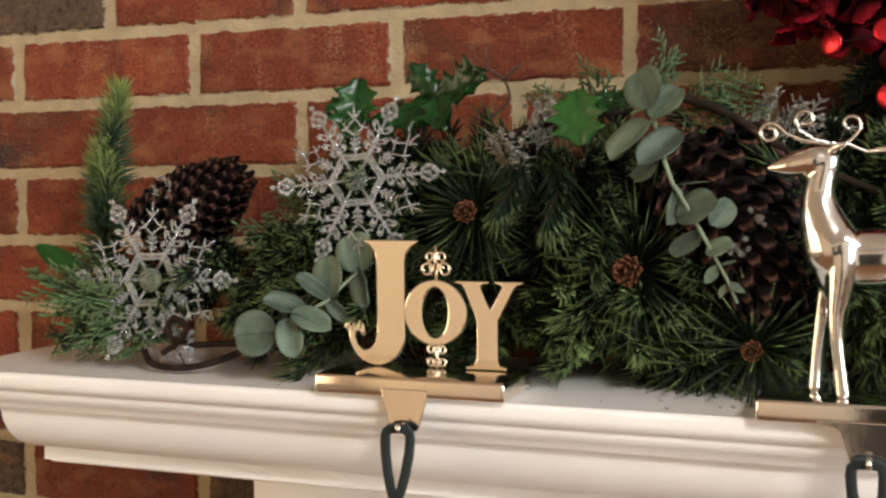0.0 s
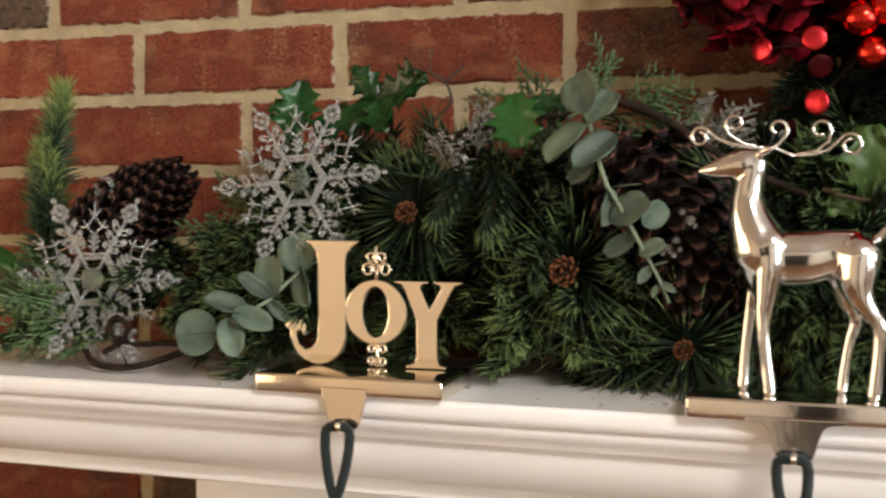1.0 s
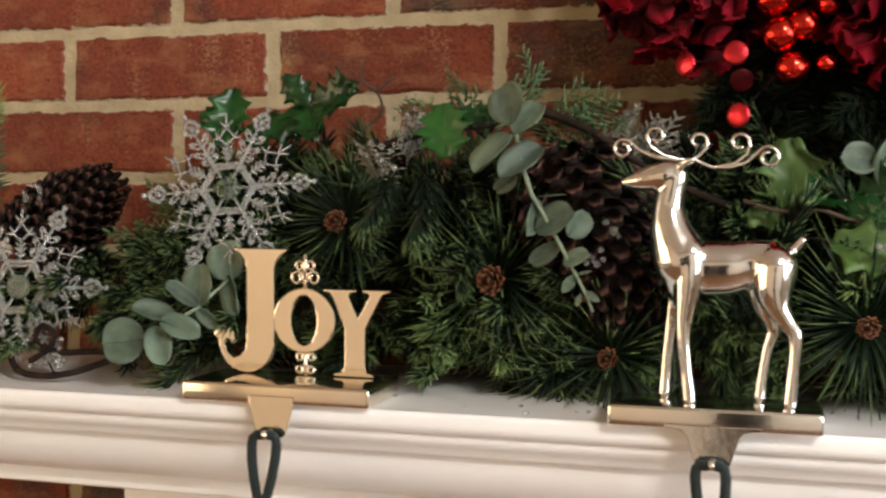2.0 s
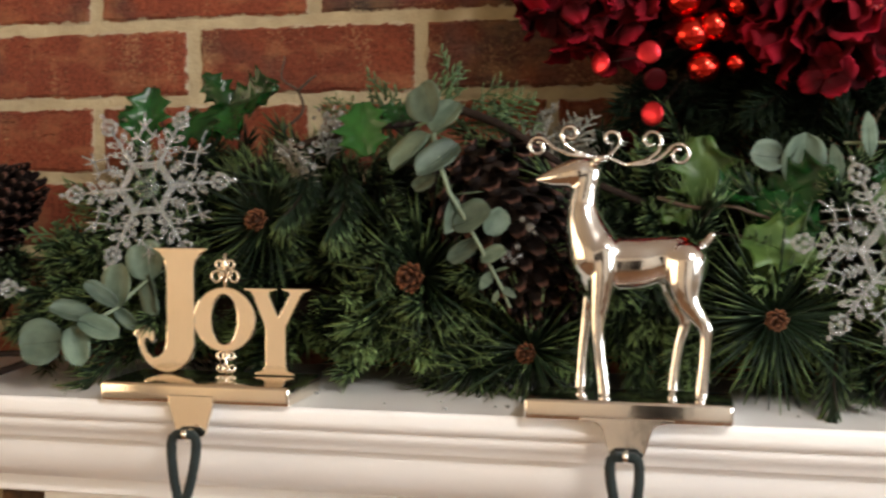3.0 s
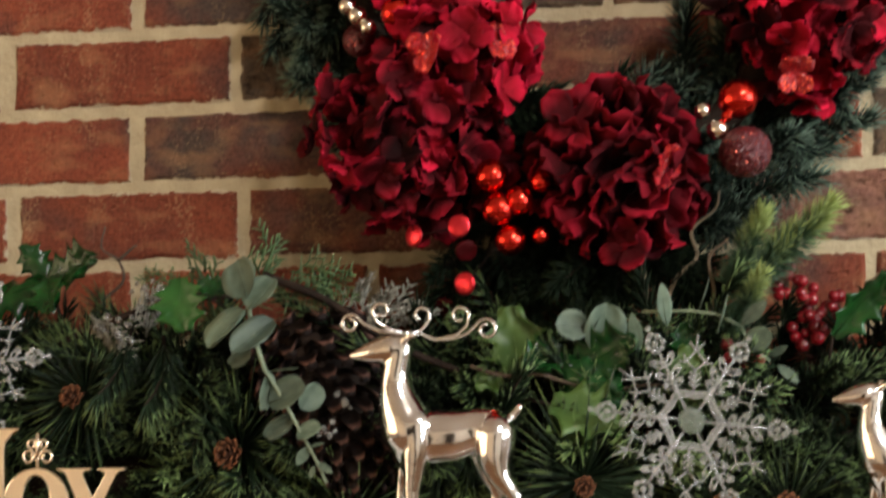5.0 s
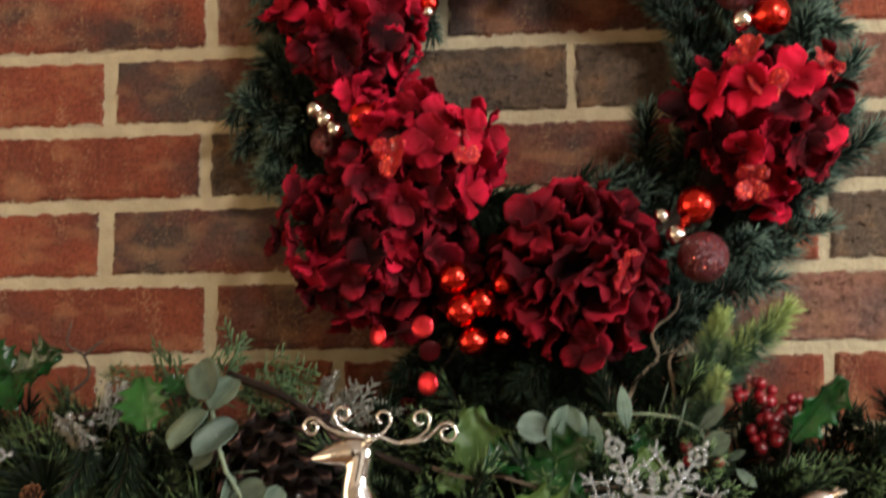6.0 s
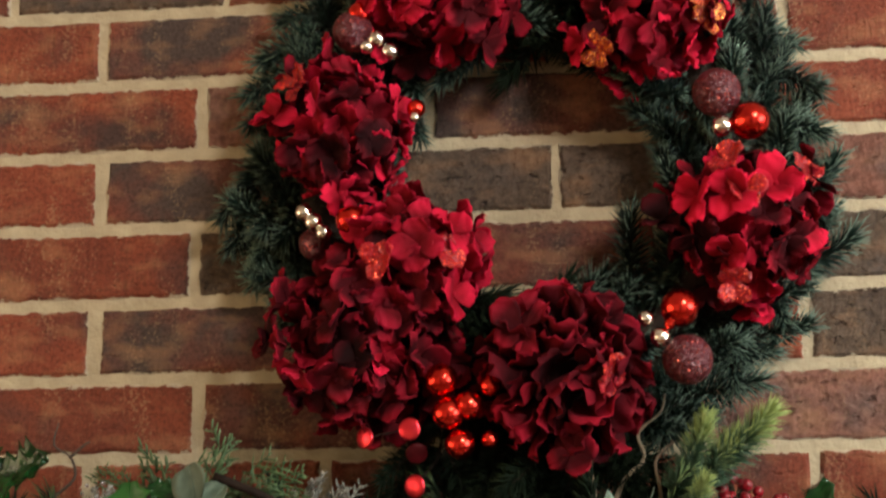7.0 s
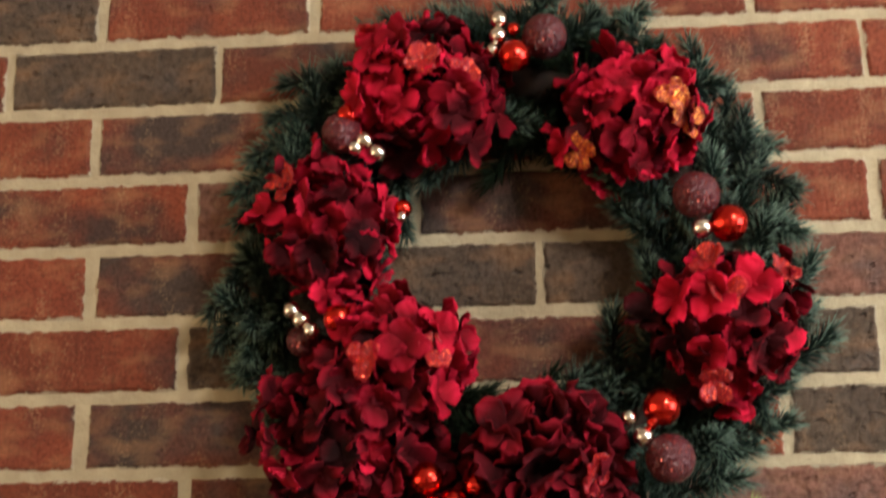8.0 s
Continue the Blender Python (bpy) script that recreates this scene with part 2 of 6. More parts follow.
    bloom.inputs["B"].default_value = (0.47, 0.24, 0.11, 1)
    # lime grains strewn in upright drips
    drip_map = n.new("ShaderNodeMapping")
    drip_map.inputs["Scale"].default_value = (42, 20, 9)
    l.new(shift.outputs[0], drip_map.inputs["Vector"])
    drip = n.new("ShaderNodeTexNoise")
    drip.inputs["Scale"].default_value, drip.inputs["Detail"].default_value = 1.0, 3
    l.new(drip_map.outputs[0], drip.inputs["Vector"])
    crumb = n.new("ShaderNodeTexNoise")
    crumb.inputs["Scale"].default_value, crumb.inputs["Detail"].default_value = 330, 3
    l.new(shift.outputs[0], crumb.inputs["Vector"])
    both = n.new("ShaderNodeMath")
    l.new(drip.outputs["Fac"], both.inputs[0])
    l.new(crumb.outputs["Fac"], both.inputs[1])
    strewn = n.new("ShaderNodeMapRange")
    strewn.inputs["From Min"].default_value, strewn.inputs["From Max"].default_value = 1.10, 1.40
    strewn.inputs["To Max"].default_value = 0.2 if pitted else 0.38
    l.new(both.outputs[0], strewn.inputs["Value"])
    lime = n.new("ShaderNodeMix")
    lime.data_type = "RGBA"
    l.new(strewn.outputs["Result"], lime.inputs["Factor"])
    l.new(bloom.outputs["Result"], lime.inputs["A"])
    lime.inputs["B"].default_value = (0.55, 0.36, 0.19, 1)
    # mortar smeared over the ragged arrises
    size = n.new("ShaderNodeVectorMath")
    size.operation = "ABSOLUTE"
    l.new(co.outputs["Object"], size.inputs[0])
    rim = n.new("ShaderNodeVectorMath")
    rim.operation = "SUBTRACT"
    rim.inputs[0].default_value = ((0.2070 - 0.0115) / 2, 1.0, (0.0670 - 0.0088) / 2)
    l.new(size.outputs[0], rim.inputs[1])
    xyz = n.new("ShaderNodeSeparateXYZ")
    l.new(rim.outputs[0], xyz.inputs[0])
    near = n.new("ShaderNodeMath")
    near.operation = "MINIMUM"
    l.new(xyz.outputs[0], near.inputs[0])
    l.new(xyz.outputs[2], near.inputs[1])
    rag = n.new("ShaderNodeTexNoise")
    rag.inputs["Scale"].default_value, rag.inputs["Detail"].default_value, rag.inputs["Roughness"].default_value = 75, 6, 0.7
    l.new(shift.outputs[0], rag.inputs["Vector"])
    sm = n.new("ShaderNodeMath")
    sm.operation = "MULTIPLY_ADD"
    sm.inputs[1].default_value = -0.016
    l.new(rag.outputs["Fac"], sm.inputs[0])
    l.new(near.outputs[0], sm.inputs[2])
    smear = n.new("ShaderNodeMapRange")
    smear.inputs["From Min"].default_value, smear.inputs["From Max"].default_value = -0.0062, -0.0075
    l.new(sm.outputs[0], smear.inputs["Value"])
    over = n.new("ShaderNodeMix")
    over.data_type = "RGBA"
    l.new(smear.outputs["Result"], over.inputs["Factor"])
    l.new(lime.outputs["Result"], over.inputs["A"])
    over.inputs["B"].default_value = (0.42, 0.350, 0.240, 1)
    l.new(over.outputs["Result"], b.inputs["Base Color"])
    drag = n.new("ShaderNodeMapping")
    drag.inputs["Scale"].default_value = (95, 60, 70) if pitted else (220, 60, 28)
    l.new(shift.outputs[0], drag.inputs["Vector"])
    lines = n.new("ShaderNodeTexNoise")
    lines.inputs["Scale"].default_value, lines.inputs["Detail"].default_value = 1.0, 4
    l.new(drag.outputs[0], lines.inputs["Vector"])
    add = n.new("ShaderNodeMath")
    l.new(grain.outputs["Fac"], add.inputs[0])
    l.new(lines.outputs["Fac"], add.inputs[1])
    bp = n.new("ShaderNodeBump")
    bp.inputs["Strength"].default_value, bp.inputs["Distance"].default_value = 0.95 if pitted else 0.6, relief
    # short torn pits that lie along the brick
    tear = n.new("ShaderNodeMapping")
    tear.inputs["Scale"].default_value = (75, 60, 170)
    l.new(shift.outputs[0], tear.inputs["Vector"])
    pits = n.new("ShaderNodeTexNoise")
    pits.inputs["Scale"].default_value, pits.inputs["Detail"].default_value = 1.0, 3
    l.new(tear.outputs[0], pits.inputs["Vector"])
    pit = n.new("ShaderNodeMapRange")
    pit.inputs["From Min"].default_value, pit.inputs["From Max"].default_value = 0.31, 0.39
    pit.inputs["To Min"].default_value, pit.inputs["To Max"].default_value = -2.6 if pitted else -1.6, 0.0
    l.new(pits.outputs["Fac"], pit.inputs["Value"])
    torn = n.new("ShaderNodeMath")
    l.new(add.outputs[0], torn.inputs[0])
    l.new(pit.outputs["Result"], torn.inputs[1])
    l.new(torn.outputs[0], bp.inputs["Height"])
    l.new(bp.outputs["Normal"], b.inputs["Normal"])
    return mt


def glitter_material(name, base, flake, rough=0.35, scale=900.0, dense=0.5):
    """Paint full of glitter: small facets, each turned its own way."""
    mt = material(name, base, rough=0.6, vary=0.1, bump=0.0)
    n, l = mt.node_tree.nodes, mt.node_tree.links
    b = n["Principled BSDF"]
    co = n.new("ShaderNodeTexCoord")
    vo = n.new("ShaderNodeTexVoronoi")
    vo.inputs["Scale"].default_value = scale
    l.new(co.outputs["Object"], vo.inputs["Vector"])
    sep = n.new("ShaderNodeSeparateColor")
    l.new(vo.outputs["Color"], sep.inputs[0])
    gt = n.new("ShaderNodeMath")
    gt.operation = "GREATER_THAN"
    gt.inputs[1].default_value = 1 - dense
    l.new(sep.outputs[0], gt.inputs[0])
    mix = n.new("ShaderNodeMix")
    mix.data_type = "RGBA"
    l.new(gt.outputs[0], mix.inputs["Factor"])
    l.new(b.inputs["Base Color"].links[0].from_socket, mix.inputs["A"])
    mix.inputs["B"].default_value = (*flake, 1)
    l.new(mix.outputs["Result"], b.inputs["Base Color"])
    l.new(gt.outputs[0], b.inputs["Metallic"])
    b.inputs["Roughness"].default_value = rough
    geo = n.new("ShaderNodeNewGeometry")
    turn = n.new("ShaderNodeVectorMath")
    turn.operation = "MULTIPLY_ADD"
    half = n.new("ShaderNodeVectorMath")
    half.operation = "SUBTRACT"
    half.inputs[1].default_value = (0.5, 0.5, 0.5)
    l.new(vo.outputs["Color"], half.inputs[0])
    l.new(half.outputs[0], turn.inputs[0])
    turn.inputs[1].default_value = (1.3, 1.3, 1.3)
    l.new(geo.outputs["Normal"], turn.inputs[2])
    nor = n.new("ShaderNodeVectorMath")
    nor.operation = "NORMALIZE"
    l.new(turn.outputs[0], nor.inputs[0])
    l.new(nor.outputs[0], b.inputs["Normal"])
    return mt


BRICK_RED = brick_material("brick_red", (0.248, 0.060, 0.028), (0.165, 0.039, 0.021), (0.068, 0.037, 0.030), 0.09, 0.003)
BRICK_FLASHED = brick_material("brick_flashed", (0.195, 0.052, 0.028), (0.130, 0.040, 0.026), (0.070, 0.047, 0.038), 0.17)
# Brown clay, set darker to include the shade inside the wreath's ring.
BRICK_BROWN = brick_material("brick_brown", (0.155, 0.104, 0.068), (0.112, 0.078, 0.055), (0.12, 0.09, 0.072), 0.06, 0.007)
BRICK_PLUM = brick_material("brick_plum", (0.37, 0.150, 0.098), (0.26, 0.125, 0.090), (0.17, 0.115, 0.097), 0.10, 0.009)
BRICK_FAR = material("brick_red_far", (0.25, 0.070, 0.035), (0.13, 0.042, 0.027), scale=9, rough=0.85, bump=0.5, bump_scale=250, vary=0.0, spec=0.25)
MORTAR = material("lime_mortar", (0.455, 0.378, 0.242), (0.36, 0.293, 0.186), scale=45, rough=0.95, bump=0.9, bump_scale=220, vary=0.0, spec=0.1)
PAINT = material("white_wood_paint", (0.86, 0.842, 0.822), (0.83, 0.812, 0.79), scale=9, rough=0.38, bump=0.03, bump_scale=90, vary=0.0)
PLASTER = material("tan_wall_paint", (0.42, 0.35, 0.27), (0.39, 0.32, 0.245), scale=3, rough=0.8, bump=0.1, bump_scale=200, vary=0.0)
CREAM = material("cream_wall_paint", (0.84, 0.77, 0.65), (0.81, 0.74, 0.62), scale=3, rough=0.8, bump=0.1, bump_scale=200, vary=0.0)
CEILING = material("ceiling_paint", (0.55, 0.50, 0.43), (0.52, 0.47, 0.40), scale=3, rough=0.9, bump=0.1, bump_scale=200, vary=0.0)
# paint of the made-up recess that darkens the metal's reflections
DARK_RECESS = material("dark_recess_paint", (0.055, 0.040, 0.030), (0.045, 0.033, 0.025), scale=3, rough=0.8, bump=0.1, bump_scale=200, vary=0.0)
FLOOR = material("floor_wood", (0.20, 0.10, 0.045), (0.13, 0.06, 0.028), scale=6, rough=0.4, bump=0.1, bump_scale=80, vary=0.0)
CHROME = material("polished_nickel", (0.90, 0.875, 0.84), (0.87, 0.845, 0.81), scale=60, rough=0.13, metal=1.0, bump=0.08, bump_scale=60, vary=0.0)
SATIN = material("satin_nickel", (0.96, 0.875, 0.75), (0.93, 0.845, 0.72), scale=60, rough=0.13, metal=1.0, bump=0.012, bump_scale=240, vary=0.0)
NEEDLE = material("pine_needles", (0.014, 0.029, 0.012), (0.006, 0.014, 0.006), scale=35, rough=0.5, bump=0, vary=0.35, tip=(0.215, 0.320, 0.115), tip_from=0.45, through_light=0.12, spec=0.25)
NEEDLE_FRESH = material("fresh_tipped_needles", (0.018, 0.036, 0.013), (0.008, 0.018, 0.008), scale=35, rough=0.5, bump=0, vary=0.3, tip=(0.340, 0.500, 0.170), tip_from=0.42, through_light=0.15, spec=0.3)
# Needles coloured near black to give the shade in gaps and behind.
NEEDLE_SHADE = material("shade_dark_needles", (0.007, 0.013, 0.006), (0.004, 0.008, 0.004), scale=35, rough=0.55, bump=0, vary=0.0, tip=(0.022, 0.034, 0.014), tip_from=0.5, spec=0.08)
NEEDLE_LIME = material("lime_needles", (0.045, 0.095, 0.035), (0.03, 0.07, 0.035), scale=30, rough=0.55, bump=0, vary=0.15, tip=(0.36, 0.44, 0.11), tip_from=0.64, through_light=0.2)
NEEDLE_BLUE = material("blue_green_needles", (0.015, 0.034, 0.023), (0.006, 0.017, 0.012), scale=30, rough=0.5, bump=0, vary=0.35, tip=(0.205, 0.290, 0.205), tip_from=0.42, through_light=0.12, spec=0.25)
CEDAR = material("cedar_scales", (0.080, 0.140, 0.048), (0.040, 0.080, 0.030), scale=50, rough=0.6, bump=0.1, vary=0.25, tip=(0.13, 0.20, 0.075), tip_from=0.6, through_light=0.15)
BARK = material("brown_bark", (0.032, 0.019, 0.013), (0.013, 0.008, 0.006), scale=90, rough=0.8, bump=0.6, bump_scale=500, vary=0.15, spec=0.15)
TWIG = material("grey_twig", (0.090, 0.060, 0.038), (0.052, 0.034, 0.022), scale=90, rough=0.8, bump=0.4, bump_scale=500, vary=0.2)
TAN_TWIG = material("tan_twig", (0.22, 0.165, 0.105), (0.13, 0.095, 0.06), scale=90, rough=0.8, bump=0.4, bump_scale=500, vary=0.2)
CONE = material("cone_scale", (0.009, 0.0045, 0.0035), (0.004, 0.002, 0.0015), scale=60, rough=0.65, bump=0.4, bump_scale=260, vary=0.35, tip=(0.100, 0.047, 0.034), tip_from=0.78, spec=0.15)
CONE_SMALL = material("small_cone_scale", (0.075, 0.028, 0.013), (0.036, 0.014, 0.007), scale=90, rough=0.65, bump=0.3, vary=0.25, tip=(0.19, 0.078, 0.036), tip_from=0.65, spec=0.2)
HOLLY = material("holly_leaf", (0.013, 0.075, 0.013), (0.005, 0.030, 0.007), scale=55, rough=0.25, bump=0.25, bump_scale=170, vary=0.25, through_light=0.15)
HOLLY_LIGHT = material("mid_green_leaf", (0.022, 0.120, 0.018), (0.011, 0.066, 0.010), scale=55, rough=0.35, bump=0.2, bump_scale=170, vary=0.15, through_light=0.1)
IVY = material("pale_green_leaf", (0.100, 0.175, 0.036), (0.050, 0.115, 0.024), scale=40, rough=0.45, bump=0.2, bump_scale=150, vary=0.2, through_light=0.12)
SAGE = material("eucalyptus_leaf", (0.150, 0.200, 0.138), (0.052, 0.082, 0.056), scale=45, rough=0.6, bump=0.2, bump_scale=160, vary=0.35, through_light=0.2)
SAGE_STEM = material("eucalyptus_stem", (0.22, 0.27, 0.17), (0.15, 0.19, 0.12), scale=60, rough=0.6, vary=0.1)
PETAL = material("crimson_velvet_petal", (0.25, 0.0025, 0.011), (0.12, 0.001, 0.005), scale=40, rough=0.8, bump=0.35, bump_scale=260, vary=0.6, tip=(0.43, 0.006, 0.028), tip_from=0.40, through_light=0.05, spec=0.12)
# Burgundy petals, darkened further to carry the shade of the low heads.
PETAL_DARK = material("burgundy_shade_petal", (0.055, 0.001, 0.003), (0.024, 0.0004, 0.0014), scale=40, rough=0.8, bump=0.35, bump_scale=260, vary=0.7, tip=(0.17, 0.0025, 0.010), tip_from=0.55, through_light=0.03, spec=0.12)
# Near-black colour that paints the shade between florets.
GAP_SHADE = material("gap_shade_core", (0.012, 0.003, 0.003), (0.006, 0.002, 0.002), scale=60, rough=0.9, bump=0.3, vary=0.0, spec=0.05)
PETAL_GLITTER = glitter_material("glittered_petal", (0.42, 0.020, 0.014), (1.0, 0.36, 0.08), rough=0.3, scale=850, dense=0.42)
PETAL_SPARKLE = glitter_material("sparkling_red_petal", (0.40, 0.005, 0.014), (1.0, 0.12, 0.05), rough=0.35, scale=850, dense=0.14)
RED_METAL = material("red_metallic_bauble", (0.82, 0.052, 0.030), (0.72, 0.030, 0.022), scale=120, rough=0.2, metal=1.0, bump=0.12, bump_scale=240, vary=0.12)
RED_FOIL = material("red_foil_disc", (0.85, 0.05, 0.06), (0.7, 0.03, 0.05), scale=90, rough=0.28, metal=0.9, bump=0.1, bump_scale=200, vary=0.15)
# Red disc again, darkened for the shade under the wreath.
SHADED_DISC = material("shaded_foil_disc", (0.055, 0.002, 0.004), (0.03, 0.001, 0.002), scale=90, rough=0.5, bump=0.1, bump_scale=200, vary=0.15, spec=0.12)
SILVER = material("silver_bauble", (0.85, 0.78, 0.68), (0.8, 0.72, 0.62), scale=80, rough=0.14, metal=1.0, bump=0.05, vary=0.05)
BURGUNDY_GLITTER = glitter_material("burgundy_glitter", (0.085, 0.006, 0.010), (0.45, 0.09, 0.06), rough=0.45, scale=800, dense=0.05)
BERRY = material("red_berry", (0.20, 0.004, 0.009), (0.10, 0.002, 0.005), scale=60, rough=0.28, bump=0.05, vary=0.4, coat=0.2)
LOOP = material("dark_green_cord", (0.007, 0.015, 0.014), (0.004, 0.009, 0.008), scale=200, rough=0.85, bump=0.5, bump_scale=900, vary=0.0, sheen=0.08)
ICE = material("clear_acrylic", (0.94, 0.95, 0.93), (0.82, 0.84, 0.81), scale=80, rough=0.10, bump=0.2, bump_scale=420, vary=0.0, coat=0.6)
ICE.node_tree.nodes["Principled BSDF"].inputs["Transmission Weight"].default_value = 0.82
ICE.node_tree.nodes["Principled BSDF"].inputs["IOR"].default_value = 1.45
CLEAR = material("clear_bead", (0.90, 0.92, 0.90), (0.86, 0.88, 0.86), scale=80, rough=0.06, bump=0.1, vary=0.0)
CLEAR.node_tree.nodes["Principled BSDF"].inputs["Transmission Weight"].default_value = 0.92
BUTTON = material("clear_green_tinted_button", (0.56, 0.64, 0.54), (0.40, 0.48, 0.39), scale=260, rough=0.12, bump=0.5, bump_scale=420, vary=0.0)
BUTTON.node_tree.nodes["Principled BSDF"].inputs["Transmission Weight"].default_value = 0.85
FROST = glitter_material("frosted_glitter", (0.27, 0.26, 0.21), (0.60, 0.59, 0.53), rough=0.6, scale=900, dense=0.12)
GLASS = bpy.data.materials.new("window_glass")
GLASS.use_nodes = True
GLASS.node_tree.nodes["Principled BSDF"].inputs["Transmission Weight"].default_value = 1.0
GLASS.node_tree.nodes["Principled BSDF"].inputs["Roughness"].default_value = 0.0

# ---- the room ----
X0, X1, H = -2.3, 3.0, 2.44


def structure(name, bm, mat, label):
    return tagged(new(name, bm_mesh(bm, name, mat)), label, kind="structure")


structure("floor", box(X0 - 0.1, BACK - 0.12, -0.1, X1 + 0.1, 0.12, 0.0), FLOOR, "brown polished wooden floor of the room")
structure("ceiling", box(X0 - 0.1, BACK - 0.12, H, X1 + 0.1, 0.12, H + 0.1), CEILING, "plain cream painted ceiling")


def wall_with_window(a, b, c, w, cz, m):
    """A wall from a to b along its own x, cut into piers, sill and head round one window."""
    bm = bmesh.new()
    for xa, za, xb, zb in ((a, 0.0, c - w / 2, H), (c - w / 2, 0.0, c + w / 2, cz - 0.65), (c - w / 2, cz + 0.65, c + w / 2, H), (c + w / 2, 0.0, b, H)):
        bmesh.ops.create_cube(bm, size=1, matrix=m @ Matrix.Translation(((xa + xb) / 2, -0.06, (za + zb) / 2)) @ Matrix.Diagonal((xb - xa, 0.12, zb - za, 1)))
    return bm


def window(name, m, w):
    win = thing(name, m, "unseen white framed window holding a side light", kind="structure")
    for piece, bm in (("window_frame", box(-w / 2, -0.02, -0.65, -w / 2 + 0.05, 0.02, 0.65, 0.004)), ("window_frame", box(w / 2 - 0.05, -0.02, -0.65, w / 2, 0.02, 0.65, 0.004)),
                      ("window_frame", box(-w / 2 + 0.05, -0.02, 0.60, w / 2 - 0.05, 0.02, 0.65, 0.004)), ("window_sill", box(-w / 2 + 0.05, -0.02, -0.65, w / 2 - 0.05, 0.03, -0.60, 0.004))):
        part(piece, bm_mesh(bm, piece, PAINT), win)
    pane = part("pane", bm_mesh(box(-w / 2 + 0.05, -0.006, -0.60, w / 2 - 0.05, -0.001, 0.60), "pane", GLASS), win)
    pane.visible_shadow = False


SIDE = Matrix.Translation((X0, 0, 0)) @ Matrix.Rotation(radians(-90), 4, "Z")      # its own x runs along -y
EAST = Matrix.Translation((X1, 0, 0)) @ Matrix.Rotation(radians(90), 4, "Z")       # its own x runs along +y
DARK_GAP = (0.02, 0.66, 2.03)     # a made-up dark gap for the metal to mirror: its two sides and its height


def slabs(*rows):
    """Several plain slabs in one mesh."""
    bm = bmesh.new()
    for x0, y0, z0, x1, y1, z1 in rows:
        bmesh.ops.create_cube(bm, size=1, matrix=Matrix.Translation(((x0 + x1) / 2, (y0 + y1) / 2, (z0 + z1) / 2)) @ Matrix.Diagonal((x1 - x0, y1 - y0, z1 - z0, 1)))
    return bm


structure("wall_south", slabs((X0, BACK - 0.12, 0, DARK_GAP[0], BACK, H), (DARK_GAP[1], BACK - 0.12, 0, X1, BACK, H), (DARK_GAP[0], BACK - 0.12, DARK_GAP[2], DARK_GAP[1], BACK, H)), CREAM, "cream painted wall with a gap added for reflections")
structure("wall_hall", slabs((-0.6, BACK - 1.7, 0, 1.5, BACK - 1.6, H), (-0.6, BACK - 1.6, 0, -0.5, BACK - 0.12, H), (1.4, BACK - 1.6, 0, 1.5, BACK - 0.12, H), (-0.6, BACK - 1.7, H, 1.5, BACK - 0.12, H + 0.1), (-0.6, BACK - 1.7, -0.1, 1.5, BACK - 0.12, 0)), DARK_RECESS, "unseen dark recess added for the nickel to mirror")
structure("wall_west", wall_with_window(0.0, -BACK, -STAND_IN_WINDOW[0], STAND_IN_WINDOW[1], STAND_IN_WINDOW[2], SIDE), PLASTER, "tan painted side wall with a window opening")
structure("wall_east", wall_with_window(BACK, 0.0, WINDOW[0], WINDOW[1], WINDOW[2], EAST), PLASTER, "tan painted side wall with a wide window opening")
window("window_1", EAST @ Matrix.Translation((WINDOW[0], -0.09, WINDOW[2])), WINDOW[1])
# frame round the added warm light, out of view
window("window_2", SIDE @ Matrix.Translation((-STAND_IN_WINDOW[0], -0.09, STAND_IN_WINDOW[2])), STAND_IN_WINDOW[1])

# trim of the assumed lamp, which is never in view
lamp = thing("ceiling_lamp", Matrix.Translation((SPOT[0], SPOT[1], H)), "assumed round ceiling lamp with white trim, out of view", "lamp")
g = Geo()
g.tube([(0, 0, -0.010), (0, 0, 0.0)], [0.258, 0.270], n=40)
part("trim_ring", g.mesh("trim_ring", PAINT), lamp)

# ---- the mantel ----
ZT = 1.33
MX = 1.45
mantel = thing("mantel", Matrix.Translation((0, 0, 0)), "white painted wooden fireplace mantel with moulded edge", "mantel", kind="structure")


def arc(cy, cz, r, a0, a1, n=8):
    return [(cy + r * math.cos(radians(a0 + (a1 - a0) * i / n)), cz + r * math.sin(radians(a0 + (a1 - a0) * i / n))) for i in range(n + 1)]


shelf = [(0.0, ZT)] + [(-0.1965, ZT)] + arc(-0.1955, ZT - 0.0045, 0.0045, 90, 180, 6) + [(-0.2000, ZT - 0.0090), (-0.1994, ZT - 0.0118), (-0.1975, ZT - 0.0142), (-0.1950, ZT - 0.0160), (0.0, ZT - 0.016)]
part("shelf_board", bm_mesh(sweep_x(shelf, -0.546, MX + 0.03), "shelf_board", PAINT), mantel)
bed = [(0.0, ZT - 0.0165), (-0.1930, ZT - 0.0165), (-0.1930, ZT - 0.0195), (-0.1915, ZT - 0.0228), (-0.1890, ZT - 0.0256), (-0.1862, ZT - 0.0280), (-0.1850, ZT - 0.0310), (-0.1838, ZT - 0.0324), (-0.1785, ZT - 0.0330)]
bed += [(-0.1770 + 0.0340 * (1 - math.cos(u)), ZT - 0.0335 - 0.0385 * math.sin(u)) for u in [radians(90 * i / 14) for i in range(1, 15)]]
bed += [(-0.1425, ZT - 0.0722), (-0.1425, ZT - 0.0845), (-0.1370, ZT - 0.0848), (-0.1370, ZT - 0.0872), (-0.1340, ZT - 0.0885), (0.0, ZT - 0.0885)]
part("crown_moulding", bm_mesh(sweep_return(bed, -0.346, MX), "crown_moulding", PAINT), mantel)
